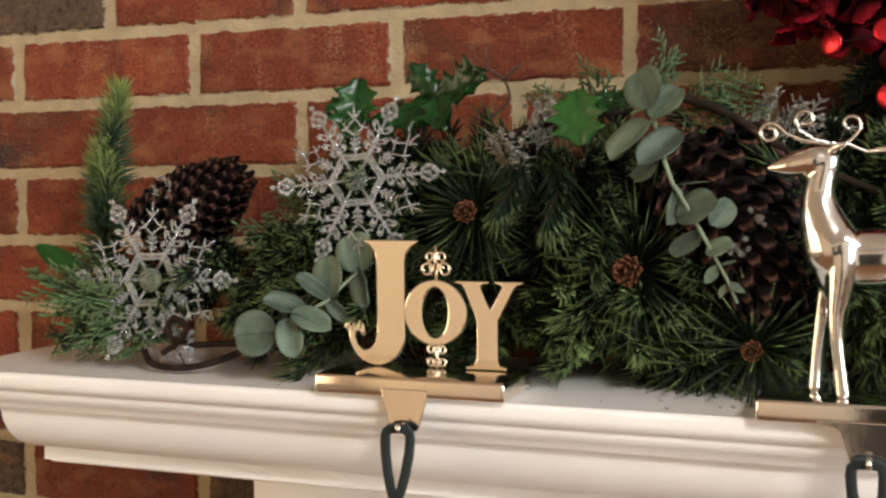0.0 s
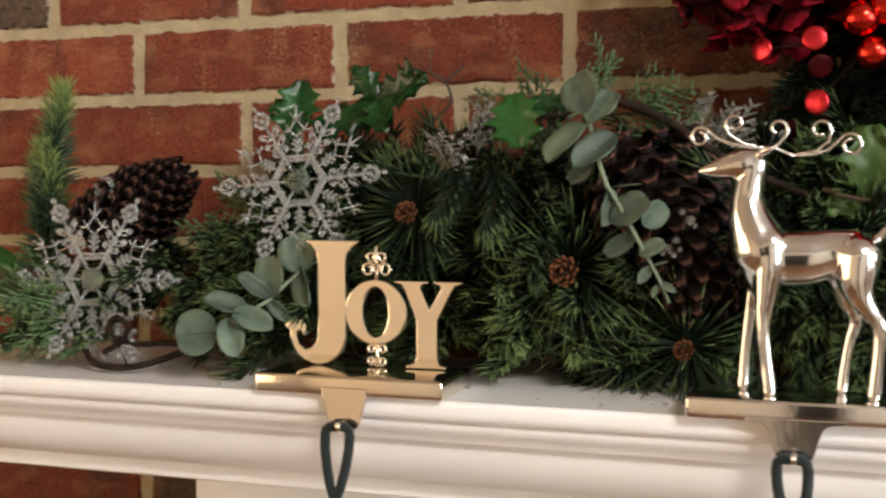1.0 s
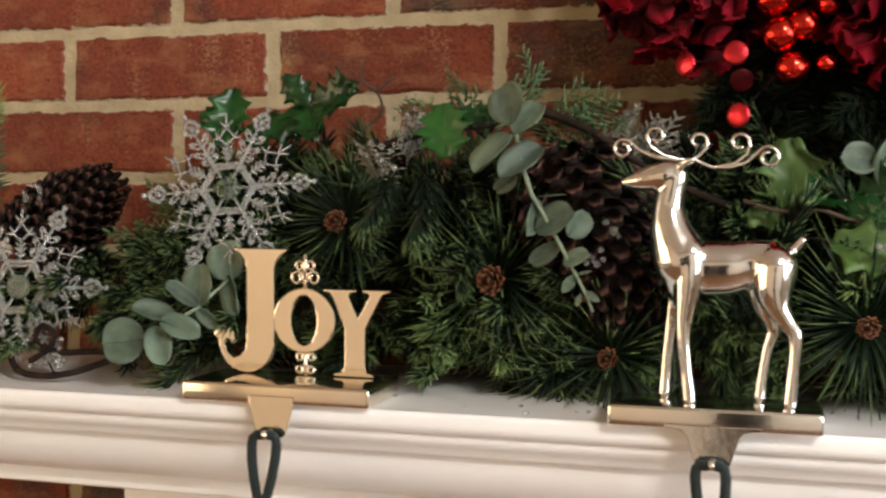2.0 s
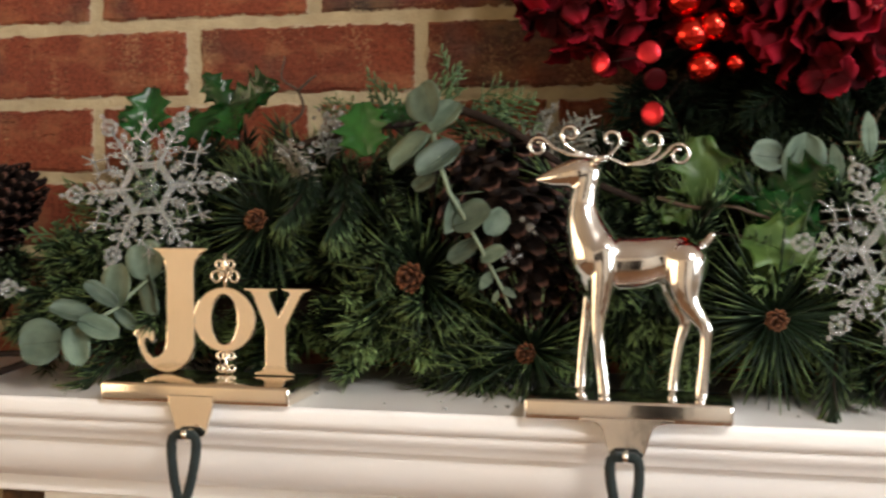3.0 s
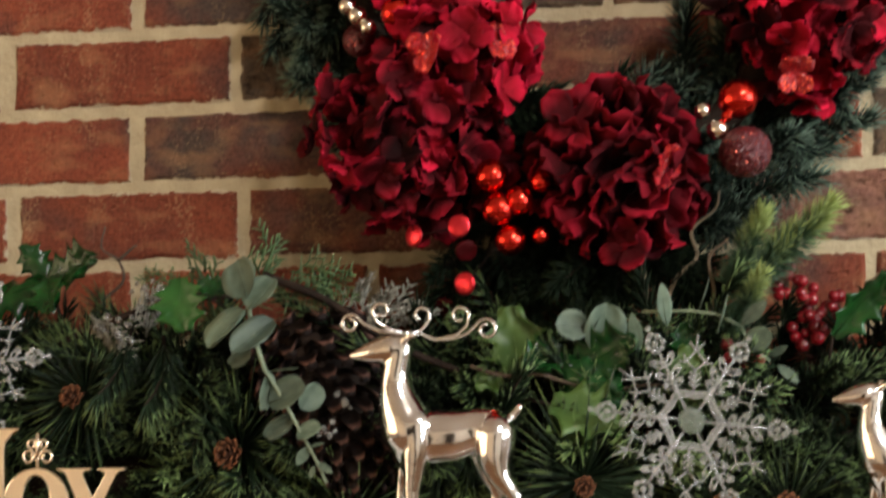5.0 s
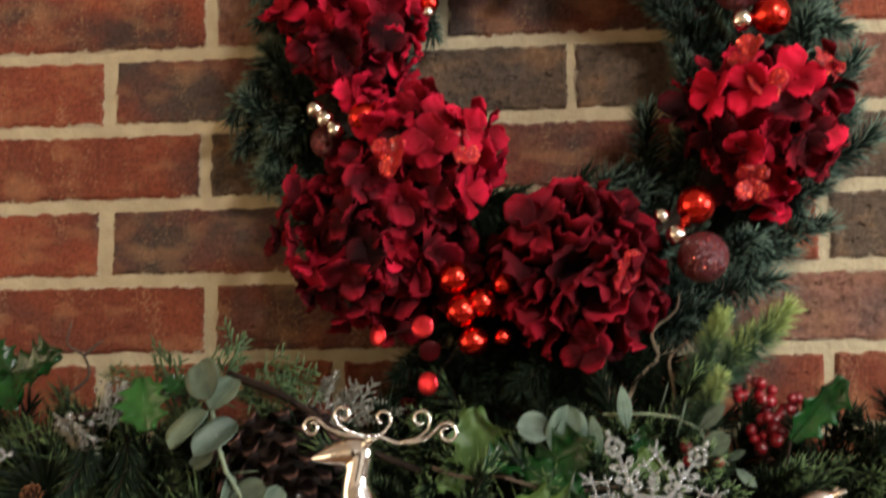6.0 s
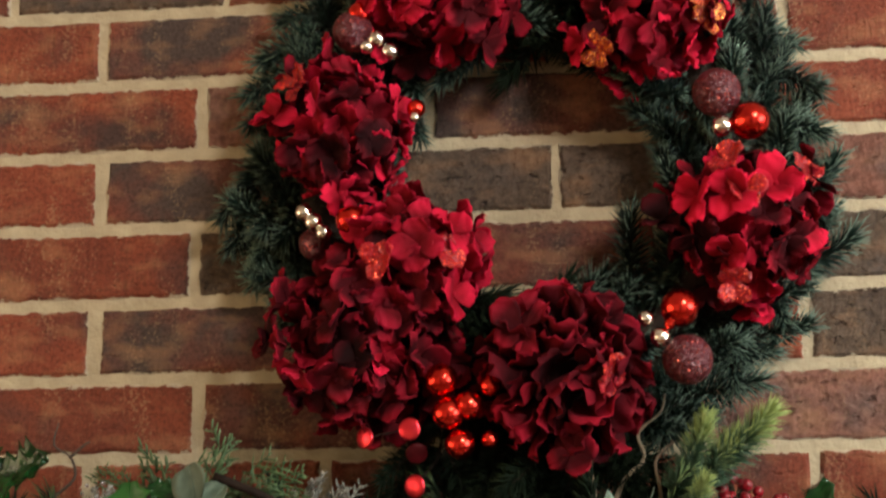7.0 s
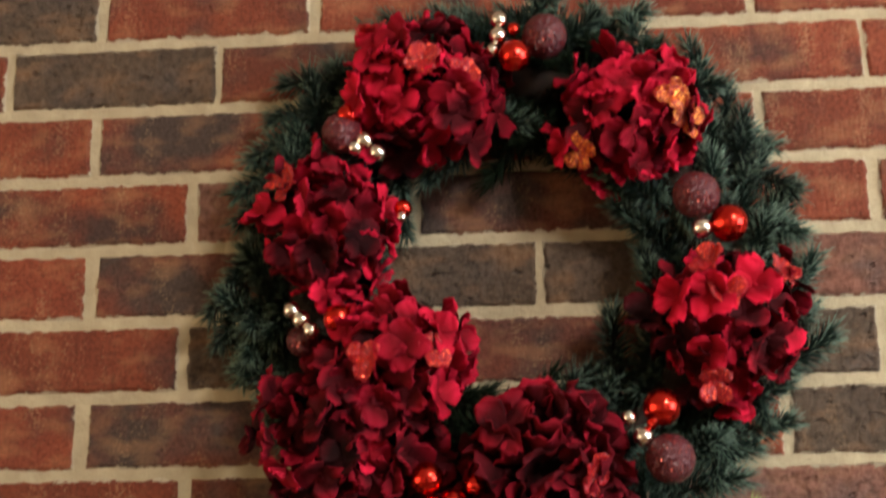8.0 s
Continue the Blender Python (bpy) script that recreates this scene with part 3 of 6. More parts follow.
part("pilaster", bm_mesh(box(-0.318, -0.086, 0.0, -0.12, 0.004, ZT - 0.0887, 0.003), "pilaster", PAINT), mantel)
part("pilaster", bm_mesh(box(1.12, -0.086, 0.0, 1.318, 0.004, ZT - 0.0887, 0.003), "pilaster", PAINT), mantel)
part("pilaster_panel", bm_mesh(box(-0.291, -0.096, 0.16, -0.147, -0.0855, ZT - 0.125, 0.004), "pilaster_panel", PAINT), mantel)
part("pilaster_panel", bm_mesh(box(1.147, -0.096, 0.16, 1.291, -0.0855, ZT - 0.125, 0.004), "pilaster_panel", PAINT), mantel)
part("header_board", bm_mesh(box(-0.1195, -0.075, 0.86, 1.1195, 0.004, ZT - 0.0887, 0.003), "header_board", PAINT), mantel)
for me in [o.data for o in mantel.children]:
    me.polygons.foreach_set("use_smooth", [True] * len(me.polygons))
    me.set_sharp_from_angle(angle=radians(32))

# ---- stocking holders ----
def spiral(cx, cz, r0, turns, start, way=1, n=16, shrink=0.45, y=0.0):
    """A small scroll: points from its outer end inwards."""
    pts = []
    for i in range(n + 1):
        u = i / n
        an = radians(start) + way * 2 * math.pi * turns * u
        r = r0 * (1 - (1 - shrink) * u)
        pts.append((cx + r * math.cos(an), y, cz + r * math.sin(an)))
    return pts


def holder_base(holder, cx, x0, x1, front, back, mat, flared=True):
    z0, z1 = ZT + 0.0008, ZT + 0.0145
    bm = box(x0, front, z0, x1, back, z1, 0.0022, 3)
    part("base", bm_mesh(bm, "base", mat, True), holder).data.set_sharp_from_angle(angle=radians(50))
    half = [(0.0300, z0 + 0.0030), (0.0300, z0 + 0.0006), (0.0235, z0 + 0.0002), (0.0190, z0 - 0.0010), (0.0165, z0 - 0.0034), (0.0152, z0 - 0.0068), (0.0112, z0 - 0.0205), (0.0098, z0 - 0.0225), (0.0080, z0 - 0.0230)]
    if not flared:
        half = [(0.0172, z0 + 0.0060), (0.0168, z0 - 0.0004), (0.0112, z0 - 0.0205), (0.0098, z0 - 0.0225), (0.0080, z0 - 0.0230)]
    outline = [(cx - x, z) for x, z in half] + [(cx + x, z) for x, z in reversed(half)]
    part("tongue", bm_mesh(plate(outline, front - 0.0006, front + 0.0028, 0.0007), "tongue", mat), holder)
    g = Geo()
    zb = z0 - 0.0265
    g.tube([(cx, front + 0.001, zb + 0.008), (cx, front - 0.003, zb + 0.0045), (cx, front - 0.008, zb + 0.004), (cx, front - 0.0115, zb + 0.006), (cx, front - 0.0120, zb + 0.010)], [0.0024, 0.0022, 0.0021, 0.0020, 0.0016], n=10)
    part("hook", g.mesh("hook", mat), holder)


def cord_loop(cx, y, ztop, lean):
    """The cord loop of a stocking, hung over a hook."""
    ob = thing("stocking_loop", Matrix.Translation((cx, y, ztop)), "dark green cord loop hanging from a metal hook", "cord loop", "stocking loops")
    g = Geo()
    side = [(0.0, 0.001), (0.0060, 0.0008), (0.0085, -0.0015), (0.0093, -0.006), (0.0088, -0.016), (0.0068, -0.029), (0.0040, -0.041), (0.0022, -0.047)]
    pts = [(x + lean * -z, 0.0, z) for x, z in side] + [(-x + lean * -z, 0.0, z) for x, z in reversed(side[1:])] + [(0.0, 0.0, 0.001)]
    g.tube(pts, 0.0035, n=10)
    part("cord", g.mesh("cord", LOOP), ob)
    g = Geo()
    g.tube([(lean * 0.046, 0.0, -0.047), (lean * 0.052, 0.0, -0.052), (lean * 0.06, 0, -0.064), (lean * 0.07, 0.002, -0.085)], [0.0032, 0.0045, 0.004, 0.0036], n=10)
    part("knot", g.mesh("knot", LOOP), ob)


def joy_holder():
    h = thing("stocking_holder", None, "nickel stocking holder spelling a festive word on a flat base", "stocking holder", "stocking holders on the mantel")
    F, B = -0.207, -0.141
    holder_base(h, -0.1215, -0.191, -0.049, F, B, SATIN, False)
    y0, y1 = -0.160, -0.1535
    zb = ZT + 0.0143
    J = [(-0.172, 1.4375), (-0.1295, 1.4375), (-0.1295, 1.4358), (-0.1345, 1.4325), (-0.1392, 1.4270), (-0.1402, 1.4215)]
    J += [(-0.1402, 1.3740)]
    J += [(-0.1630 + 0.0228 * math.cos(u), 1.3690 - 0.0247 * math.sin(u)) for u in [radians(a) for a in range(0, 181, 12)]]
    J += [(-0.1895, 1.3720)] + [(-0.1810 - 0.0085 * math.cos(u), 1.3720 + 0.0075 * math.sin(u)) for u in [radians(a) for a in range(20, 181, 20)]]
    J += [(-0.1725, 1.3685), (-0.1752, 1.3655), (-0.1765, 1.3690), (-0.1795, 1.3695), (-0.1805, 1.3660), (-0.1785, 1.3600), (-0.1735, 1.3560), (-0.1685, 1.3575), (-0.1640, 1.3625), (-0.1630, 1.3690)]
    J += [(-0.1630, 1.4215), (-0.1640, 1.4280), (-0.1675, 1.4330), (-0.172, 1.4358)]
    clean = [J[0]]
    for p in J[1:]:
        if math.dist(p, clean[-1]) > 0.0006:
            clean.append(p)
    part("letter_j", bm_mesh(plate(clean, y0, y1, 0.0010), "letter_j", SATIN), h)
    ring = lambda rx, rz, n: [(-0.1165 + rx * math.cos(2 * math.pi * i / n), 1.3850 + rz * math.sin(2 * math.pi * i / n)) for i in range(n)]
    part("letter_o", bm_mesh(plate(ring(0.0245, 0.0240, 40), y0, y1, 0.0010, (ring(0.0100, 0.0183, 32),)), "letter_o", SATIN), h)
    Y = [(-0.1010, 1.4085), (-0.0755, 1.4085), (-0.0755, 1.4072), (-0.0810, 1.4058), (-0.0815, 1.4035), (-0.0745, 1.3878), (-0.0655, 1.4035), (-0.0665, 1.4058), (-0.0710, 1.4072), (-0.0710, 1.4085),
         (-0.0500, 1.4085), (-0.0500, 1.4072), (-0.0545, 1.4058), (-0.0570, 1.4030), (-0.0688, 1.3800), (-0.0688, 1.3530), (-0.0675, 1.3485), (-0.0625, 1.3470), (-0.0625, 1.3450),
         (-0.0925, 1.3450), (-0.0925, 1.3470), (-0.0865, 1.3485), (-0.0845, 1.3530), (-0.0845, 1.3800), (-0.0940, 1.4030), (-0.0960, 1.4058), (-0.1010, 1.4072)]
    part("letter_y", bm_mesh(plate(Y, y0, y1, 0.0005), "letter_y", SATIN), h)
    ym = (y0 + y1) / 2
    g = Geo()
    for way in (1, -1):
        g.tube([(-0.1165 + way * (x + 0.1165), yy, z) for x, yy, z in spiral(-0.1100, 1.4160, 0.0055, 1.25, 200, -1, y=ym)], 0.0013, n=6)
        g.tube([(-0.1165 + way * (x + 0.1165), yy, z) for x, yy, z in spiral(-0.1122, 1.4250, 0.0040, 1.2, 200, -1, y=ym)], 0.0012, n=6)
    g.tube([(-0.1165, ym, 1.407), (-0.1165, ym, 1.425), (-0.1165, ym, 1.4335)], [0.0019, 0.0018, 0.0017], n=8)
    part("top_scroll", g.mesh("top_scroll", SATIN), h)
    g = Geo()
    for way in (1, -1):
        for z, s in ((1.3575, 1), (1.3488, -1)):
            g.tube([(-0.1165 + way * (x + 0.1165), yy, z + s * (zz - z)) for x, yy, zz in spiral(-0.1122, z, 0.0036, 1.2, 200, -1, y=ym)], 0.0011, n=6)
    g.tube([(-0.1165, ym, 1.363), (-0.1165, ym, 1.3445)], 0.0014, n=8)
    part("bottom_scroll", g.mesh("bottom_scroll", SATIN), h)
    h.location.x = -0.0038
    cord_loop(-0.1273, F - 0.0065, ZT - 0.0205, -0.05)
    return h


def limb(g, rows, n=18, flat=1.0):
    """A smooth limb through rows of (x, y, z, radius), closed by a round end on each side."""
    P = [np.array(q, float) for q in rows]
    P = [2 * P[0] - P[1]] + P + [2 * P[-1] - P[-2]]
    way = []
    for i in range(1, len(P) - 2):
        a, b, c, d = P[i - 1:i + 3]
        for k in range(5):
            t = k / 5
            way.append(0.5 * (2 * b + (c - a) * t + (2 * a - 5 * b + 4 * c - d) * t * t + (3 * b - a - 3 * c + d) * t ** 3))
    way.append(P[-2])
    first, last = way[0], way[-1]
    head = (first[:3] - way[1][:3]) / np.linalg.norm(first[:3] - way[1][:3])
    tail = (last[:3] - way[-2][:3]) / np.linalg.norm(last[:3] - way[-2][:3])
    cap = [(math.sin(u), math.cos(u)) for u in (0.4, 0.8, 1.2, 1.5)]
    start = [np.array([*(first[:3] + head * first[3] * q), max(first[3] * w, 1e-5)]) for q, w in reversed(cap)]
    end = [np.array([*(last[:3] + tail * last[3] * q), max(last[3] * w, 1e-5)]) for q, w in cap]
    way = start + way + end
    g.tube([tuple(w[:3]) for w in way], [float(w[3]) for w in way], n=n, flat=flat)


def deer_mesh():
    """A slim standing reindeer facing -x, its hooves on z = 0 and the middle of its body near x = 0.01."""
    g = Geo()
    o = lambda rows: [(x - 0.176, y, z - 1.3445, r * 1.04) for x, y, z, r in rows]
    limb(g, o([(0.158, 0, 1.4325, 0.0145), (0.168, 0, 1.4312, 0.0145), (0.184, 0, 1.4320, 0.0140), (0.197, 0, 1.4348, 0.0120), (0.2095, 0, 1.4345, 0.0126)]), 24, 1.18)
    limb(g, o([(0.1590, 0, 1.4280, 0.0155), (0.1540, 0, 1.4360, 0.0176), (0.1495, 0, 1.4470, 0.0156), (0.1462, 0, 1.4580, 0.0126), (0.1450, 0, 1.4700, 0.0098), (0.1468, 0, 1.4810, 0.0090), (0.1490, 0, 1.4890, 0.0086)]), 22)
    limb(g, o([(0.1495, 0, 1.4915, 0.0080), (0.1425, 0, 1.4908, 0.0094), (0.1335, 0, 1.4890, 0.0082), (0.1240, 0, 1.4872, 0.0056), (0.1155, 0, 1.4863, 0.0022)]), 18)
    limb(g, o([(0.1520, 0, 1.4340, 0.0140), (0.1535, 0, 1.4220, 0.0110), (0.1545, 0, 1.4080, 0.0055)]), 18)
    for rows in ([(0.1590, -0.006, 1.4400, 0.0112), (0.1592, -0.008, 1.4260, 0.0098), (0.1578, -0.009, 1.4110, 0.0073), (0.1562, -0.0095, 1.3970, 0.0053), (0.1563, -0.010, 1.3840, 0.0043), (0.1584, -0.010, 1.3650, 0.0040), (0.1604, -0.010, 1.3475, 0.0046)],
                 [(0.1530, 0.006, 1.4330, 0.0105), (0.1510, 0.008, 1.4170, 0.0072), (0.1482, 0.009, 1.4020, 0.0050), (0.1463, 0.0095, 1.3910, 0.0040), (0.1440, 0.010, 1.3700, 0.0036), (0.1428, 0.010, 1.3475, 0.0042)],
                 [(0.2120, -0.005, 1.4330, 0.0135), (0.2112, -0.007, 1.4190, 0.0118), (0.2138, -0.009, 1.4075, 0.0082), (0.2196, -0.0095, 1.3985, 0.0056), (0.2246, -0.010, 1.3905, 0.0047), (0.2240, -0.010, 1.3740, 0.0039), (0.2218, -0.010, 1.3475, 0.0045)],
                 [(0.2060, 0.005, 1.4320, 0.0130), (0.2045, 0.007, 1.4170, 0.0108), (0.2062, 0.009, 1.4050, 0.0068), (0.2112, 0.0095, 1.3935, 0.0047), (0.2078, 0.010, 1.3800, 0.0037), (0.2048, 0.010, 1.3620, 0.0035), (0.2033, 0.010, 1.3475, 0.0040)]):
        limb(g, o(rows), 16)
    limb(g, o([(0.2170, 0, 1.4400, 0.0048), (0.2230, 0, 1.4440, 0.0032), (0.2280, 0, 1.4500, 0.0028)]), 12)
    for s in (1, -1):
        limb(g, o([(0.1530, s * 0.006, 1.4965, 0.0030), (0.1570, s * 0.010, 1.4990, 0.0030), (0.1605, s * 0.012, 1.5000, 0.0018)]), 10)
    return g.mesh("reindeer_body", CHROME)


def antler_mesh():
    g = Geo()
    def wire(pts, r=0.00125):
        g.tube(pts, [r] * (len(pts) - 1) + [r * 0.8], n=8)
    # two long beams, each ending in scrolls
    wire([(-0.0215, 0, 0.1520), (-0.0146, -0.001, 0.1566), (-0.026, -0.003, 0.1562), (-0.040, -0.006, 0.1582), (-0.050, -0.006, 0.1625)] + spiral(-0.0600, 0.1632, 0.0066, 1.15, 45, 1, y=-0.006))
    wire([(-0.024, -0.003, 0.1563), (-0.034, -0.004, 0.1590), (-0.0425, -0.005, 0.1645)] + spiral(-0.0387, 0.1713, 0.0060, 0.95, 190, -1, y=-0.005))
    wire([(-0.0180, 0, 0.1545), (-0.0120, 0.002, 0.1590), (-0.0078, 0.003, 0.1640)] + spiral(-0.0130, 0.1680, 0.0060, 0.75, -10, 1, y=0.003))
    wire([(-0.0215, 0, 0.152), (-0.0146, 0.002, 0.1560), (-0.004, 0.005, 0.1512), (0.008, 0.007, 0.1516), (0.0170, 0.008, 0.1545), (0.0235, 0.008, 0.1600)] + spiral(0.0309, 0.1575, 0.0076, 1.2, 150, -1, y=0.008))
    wire([(-0.002, 0.005, 0.1514), (0.010, 0.008, 0.1540), (0.0175, 0.008, 0.1600)] + spiral(0.0127, 0.1672, 0.0068, 0.95, -35, 1, y=0.008))
    return g.mesh("antler", CHROME)


def deer_holder(cx, size, label, antlers=True):
    h = thing("stocking_holder", None, label, "stocking holder", "stocking holders on the mantel")
    F, B = -0.211, -0.160
    holder_base(h, cx, cx - 0.066, cx + 0.066, F, B, CHROME)
    m = Matrix.Translation((cx, -0.185, ZT + 0.0142)) @ Matrix.Scale(size, 4)
    body = part("reindeer_figure", deer_mesh(), h, m)
    re = body.modifiers.new("blend", "REMESH")
    re.mode, re.voxel_size, re.use_smooth_shade = "VOXEL", 0.0010, True
    sm = body.modifiers.new("soften", "SMOOTH")
    sm.factor, sm.iterations = 0.6, 14
    if antlers:
        part("antler", antler_mesh(), h, m)
    cord_loop(cx - 0.001, F - 0.0065, ZT - 0.0205, 0.03)
    return h


joy_holder()
deer_holder(0.176, 1.0, "polished nickel stocking holder with a standing reindeer figure")
deer_holder(0.477, 0.76, "smaller nickel stocking holder with a fawn figure", False)

# ---- foliage pieces, each along +z from its foot ----
def pine_sprig(length, needle, count, wide, spread, mat, seed, bend=0.1, width=0.0009, root=0.0):
    """A branchlet set with needles all round, closing in a tuft at its tip."""
    r = random.Random(seed)
    g = Geo()
    line = [(0.006 * math.sin(3 * u + seed) * u, 0.006 * math.cos(2 * u + seed) * u - bend * u * u * length, u * length) for u in (0, 0.25, 0.5, 0.75, 1)]
    g.tube(line, [0.0016, 0.0014, 0.0012, 0.001, 0.0006], n=5, mi=1)
    for k in range(count):
        u = 0.08 + 0.92 * ((k + r.random()) / count)
        i = min(3, int(u * 4))
        f = u * 4 - i
        p = Vector(line[i]).lerp(Vector(line[i + 1]), f)
        an = k * 2.39996 + r.uniform(-0.4, 0.4)
        out = radians(spread * (1.15 - 0.75 * u * u) + r.uniform(-10, 10))
        d = (math.cos(an) * math.sin(out), math.sin(an) * math.sin(out), math.cos(out))
        g.needle(p, d, needle * r.uniform(0.75, 1.15) * (1.0 - 0.15 * u), width * wide, r.uniform(-0.12, 0.05), a0=root * u, a1=min(1.0, 0.45 + 0.65 * u * r.uniform(0.6, 1.2)))
    return g.mesh("pine_sprig", mat, BARK)


def long_tuft(length, count, cone, mat, seed):
    """A starburst of long thin needles from one bud."""
    r = random.Random(seed)
    g = Geo()
    for k in range(count):
        an = k * 2.39996
        u = (k + 0.5) / count
        out = radians(12 + (cone - 12) * math.sqrt(u) + r.uniform(-7, 7))
        d = Vector((math.cos(an) * math.sin(out), math.sin(an) * math.sin(out), math.cos(out)))
        g.needle(d * 0.004, d, length * r.uniform(0.6, 1.12), 0.0010, r.uniform(-0.30, 0.10), a0=0.0, a1=r.uniform(0.55, 1.1))
    g.tube([(0, 0, -0.03), (0, 0, 0.004)], 0.002, n=6, mi=1)
    return g.mesh("needle_tuft", mat, BARK)


def cedar_spray(length, seed, mat=None):
    """A flat fan of scaly cedar twigs, forking left and right."""
    r = random.Random(seed)
    g = Geo()

    def twig(p, an, ln, depth, lift):
        d = Vector((math.sin(an), lift, math.cos(an)))
        n = 4
        pts = [Vector(p) + d * ln * i / n + Vector((0, -0.12 * ln * (i / n) ** 2, 0)) for i in range(n + 1)]
        w = 0.0017 if depth else 0.0016
        g.tube(pts, [w * 0.9, w, w * 1.1, w * 0.95, w * 0.3], n=5, a0=0.5 - 0.25 * depth, a1=1.0 - 0.2 * depth, flat=0.55)
        if depth:
            m = 10 if depth == 2 else 5
            for i in range(1, m + 1):
                u = i / (m + 0.6)
                side = 1 if i % 2 else -1
                q = Vector(p) + d * ln * u
                twig(q, an + side * radians(r.uniform(34, 52)), ln * (0.62 - 0.30 * u) * r.uniform(0.8, 1.15), depth - 1, lift + r.uniform(-0.25, 0.25))

    twig((0, 0, 0), 0.0, length, 2, 0.0)
    return g.tie().mesh("cedar_spray", mat or CEDAR)


SPRIGS = [pine_sprig(0.085, 0.026, 120, 1.0, 48, NEEDLE, 1), pine_sprig(0.095, 0.030, 130, 1.0, 42, NEEDLE, 2, 0.3), pine_sprig(0.085, 0.034, 105, 1.25, 34, NEEDLE_FRESH, 3, 0.12, root=0.3), pine_sprig(0.095, 0.032, 115, 1.3, 32, NEEDLE_FRESH, 4, 0.3, root=0.3), pine_sprig(0.080, 0.023, 110, 1.6, 46, NEEDLE_FRESH, 15, 0.2, root=0.3)]
DROOP = [pine_sprig(0.085, 0.036, 130, 1.2, 30, NEEDLE, 5, 0.5), pine_sprig(0.10, 0.034, 140, 1.2, 32, NEEDLE_FRESH, 6, 0.4)]
TUFTS = [long_tuft(0.070, 120, 100, NEEDLE, 7), long_tuft(0.052, 110, 105, NEEDLE_FRESH, 8)]
WREATH_SPRIGS = [pine_sprig(0.058, 0.025, 190, 0.9, 66, NEEDLE_BLUE, 9), pine_sprig(0.066, 0.026, 200, 0.9, 62, NEEDLE_BLUE, 10, 0.2), pine_sprig(0.052, 0.023, 180, 0.9, 68, NEEDLE_BLUE, 12)]
WREATH_SHADE = [pine_sprig(0.060, 0.026, 170, 0.9, 62, NEEDLE_SHADE, 16), pine_sprig(0.070, 0.028, 170, 0.9, 56, NEEDLE_SHADE, 17, 0.2)]
CEDARS = [cedar_spray(0.075, 21), cedar_spray(0.085, 22)]
FROSTY = cedar_spray(0.06, 23, FROST)

# ---- the garland ----
garland = thing("garland", Matrix.Translation((0.15, -0.07, ZT)), "mixed evergreen garland of pine and cedar along the mantel", "garland")
IG = garland.matrix_basis.inverted()


def on_garland(name, me, m, label=""):
    return part(name, me, garland, IG @ m, label)


g = Geo()
core = [(x, -0.065 + 0.012 * math.sin(9 * x), ZT + 0.052 + 0.02 * math.sin(7 * x + 1)) for x in [-0.30 + 0.05 * i for i in range(24)]]
g.tube(core, [0.012 + 0.006 * math.sin(5 * i) for i in range(24)], n=8)
on_garland("stem", g.mesh("stem", BARK), Matrix())


def top_line(x):
    """Height of the garland over the shelf."""
    if x < -0.2:
        return 0.085 + 0.085 * max(0.0, (x + 0.34) / 0.14)
    if x > 0.40:
        return min(0.186, 0.146 + 0.26 * (x - 0.40))
    return 0.185 - 0.02 * math.cos(6 * x)


def front_line(x, z):
    """How far the garland comes forward, kept clear of what stands before it."""
    y = -0.158
    if -0.20 < x < -0.04:
        y = -0.118
    if 0.10 < x < 0.25 or 0.40 < x < 0.56:
        y = -0.142
    return y


def fill(count, x0, x1, seed):
    r = random.Random(seed)
    for k in range(count):
        x = x0 + (x1 - x0) * (k + r.random()) / count
        hgt = top_line(x)
        v = r.random()
        tip = Vector((x, front_line(x, v) + 0.07 * abs(v - 0.4) ** 1.5 + r.uniform(0.0, 0.035), ZT + 0.012 + v * (hgt - 0.02)))
        foot = Vector((x + r.uniform(-0.06, 0.06), -0.045 + r.uniform(-0.02, 0.02), ZT + 0.05 + 0.45 * v * hgt))
        d = tip - foot
        ln = 0.092
        d.normalize()
        me = SPRIGS[2 + r.randrange(3)] if r.random() < (1.0 - 1.7 * v if x > -0.06 else 0.12) else SPRIGS[r.randrange(2)]
        on_garland("pine_sprig", me, at(tip - d * ln, d, r.uniform(0, 360), r.uniform(0.85, 1.1)))


fill(250, -0.29, 0.86, 31)
fill(30, -0.30, -0.14, 33)
fill(22, -0.46, -0.26, 32)
# the lowest boughs, spilling on to the shelf
r = random.Random(35)
for k in range(74):
    x = -0.30 + 0.95 * (k + r.random()) / 74
    reach = 0.018 if -0.21 < x < -0.03 else 0.0
    tip = Vector((x, -0.140 + reach + r.uniform(0, 0.03), ZT + r.uniform(0.012, 0.040)))
    foot = tip + Vector((r.uniform(-0.05, 0.05), r.uniform(0.045, 0.07), r.uniform(0.015, 0.05)))
    d = (tip - foot).normalized()
    on_garland("low_bough", SPRIGS[2 + k % 3], at(tip - d * 0.088, d, r.uniform(0, 360), r.uniform(0.70, 0.9)))

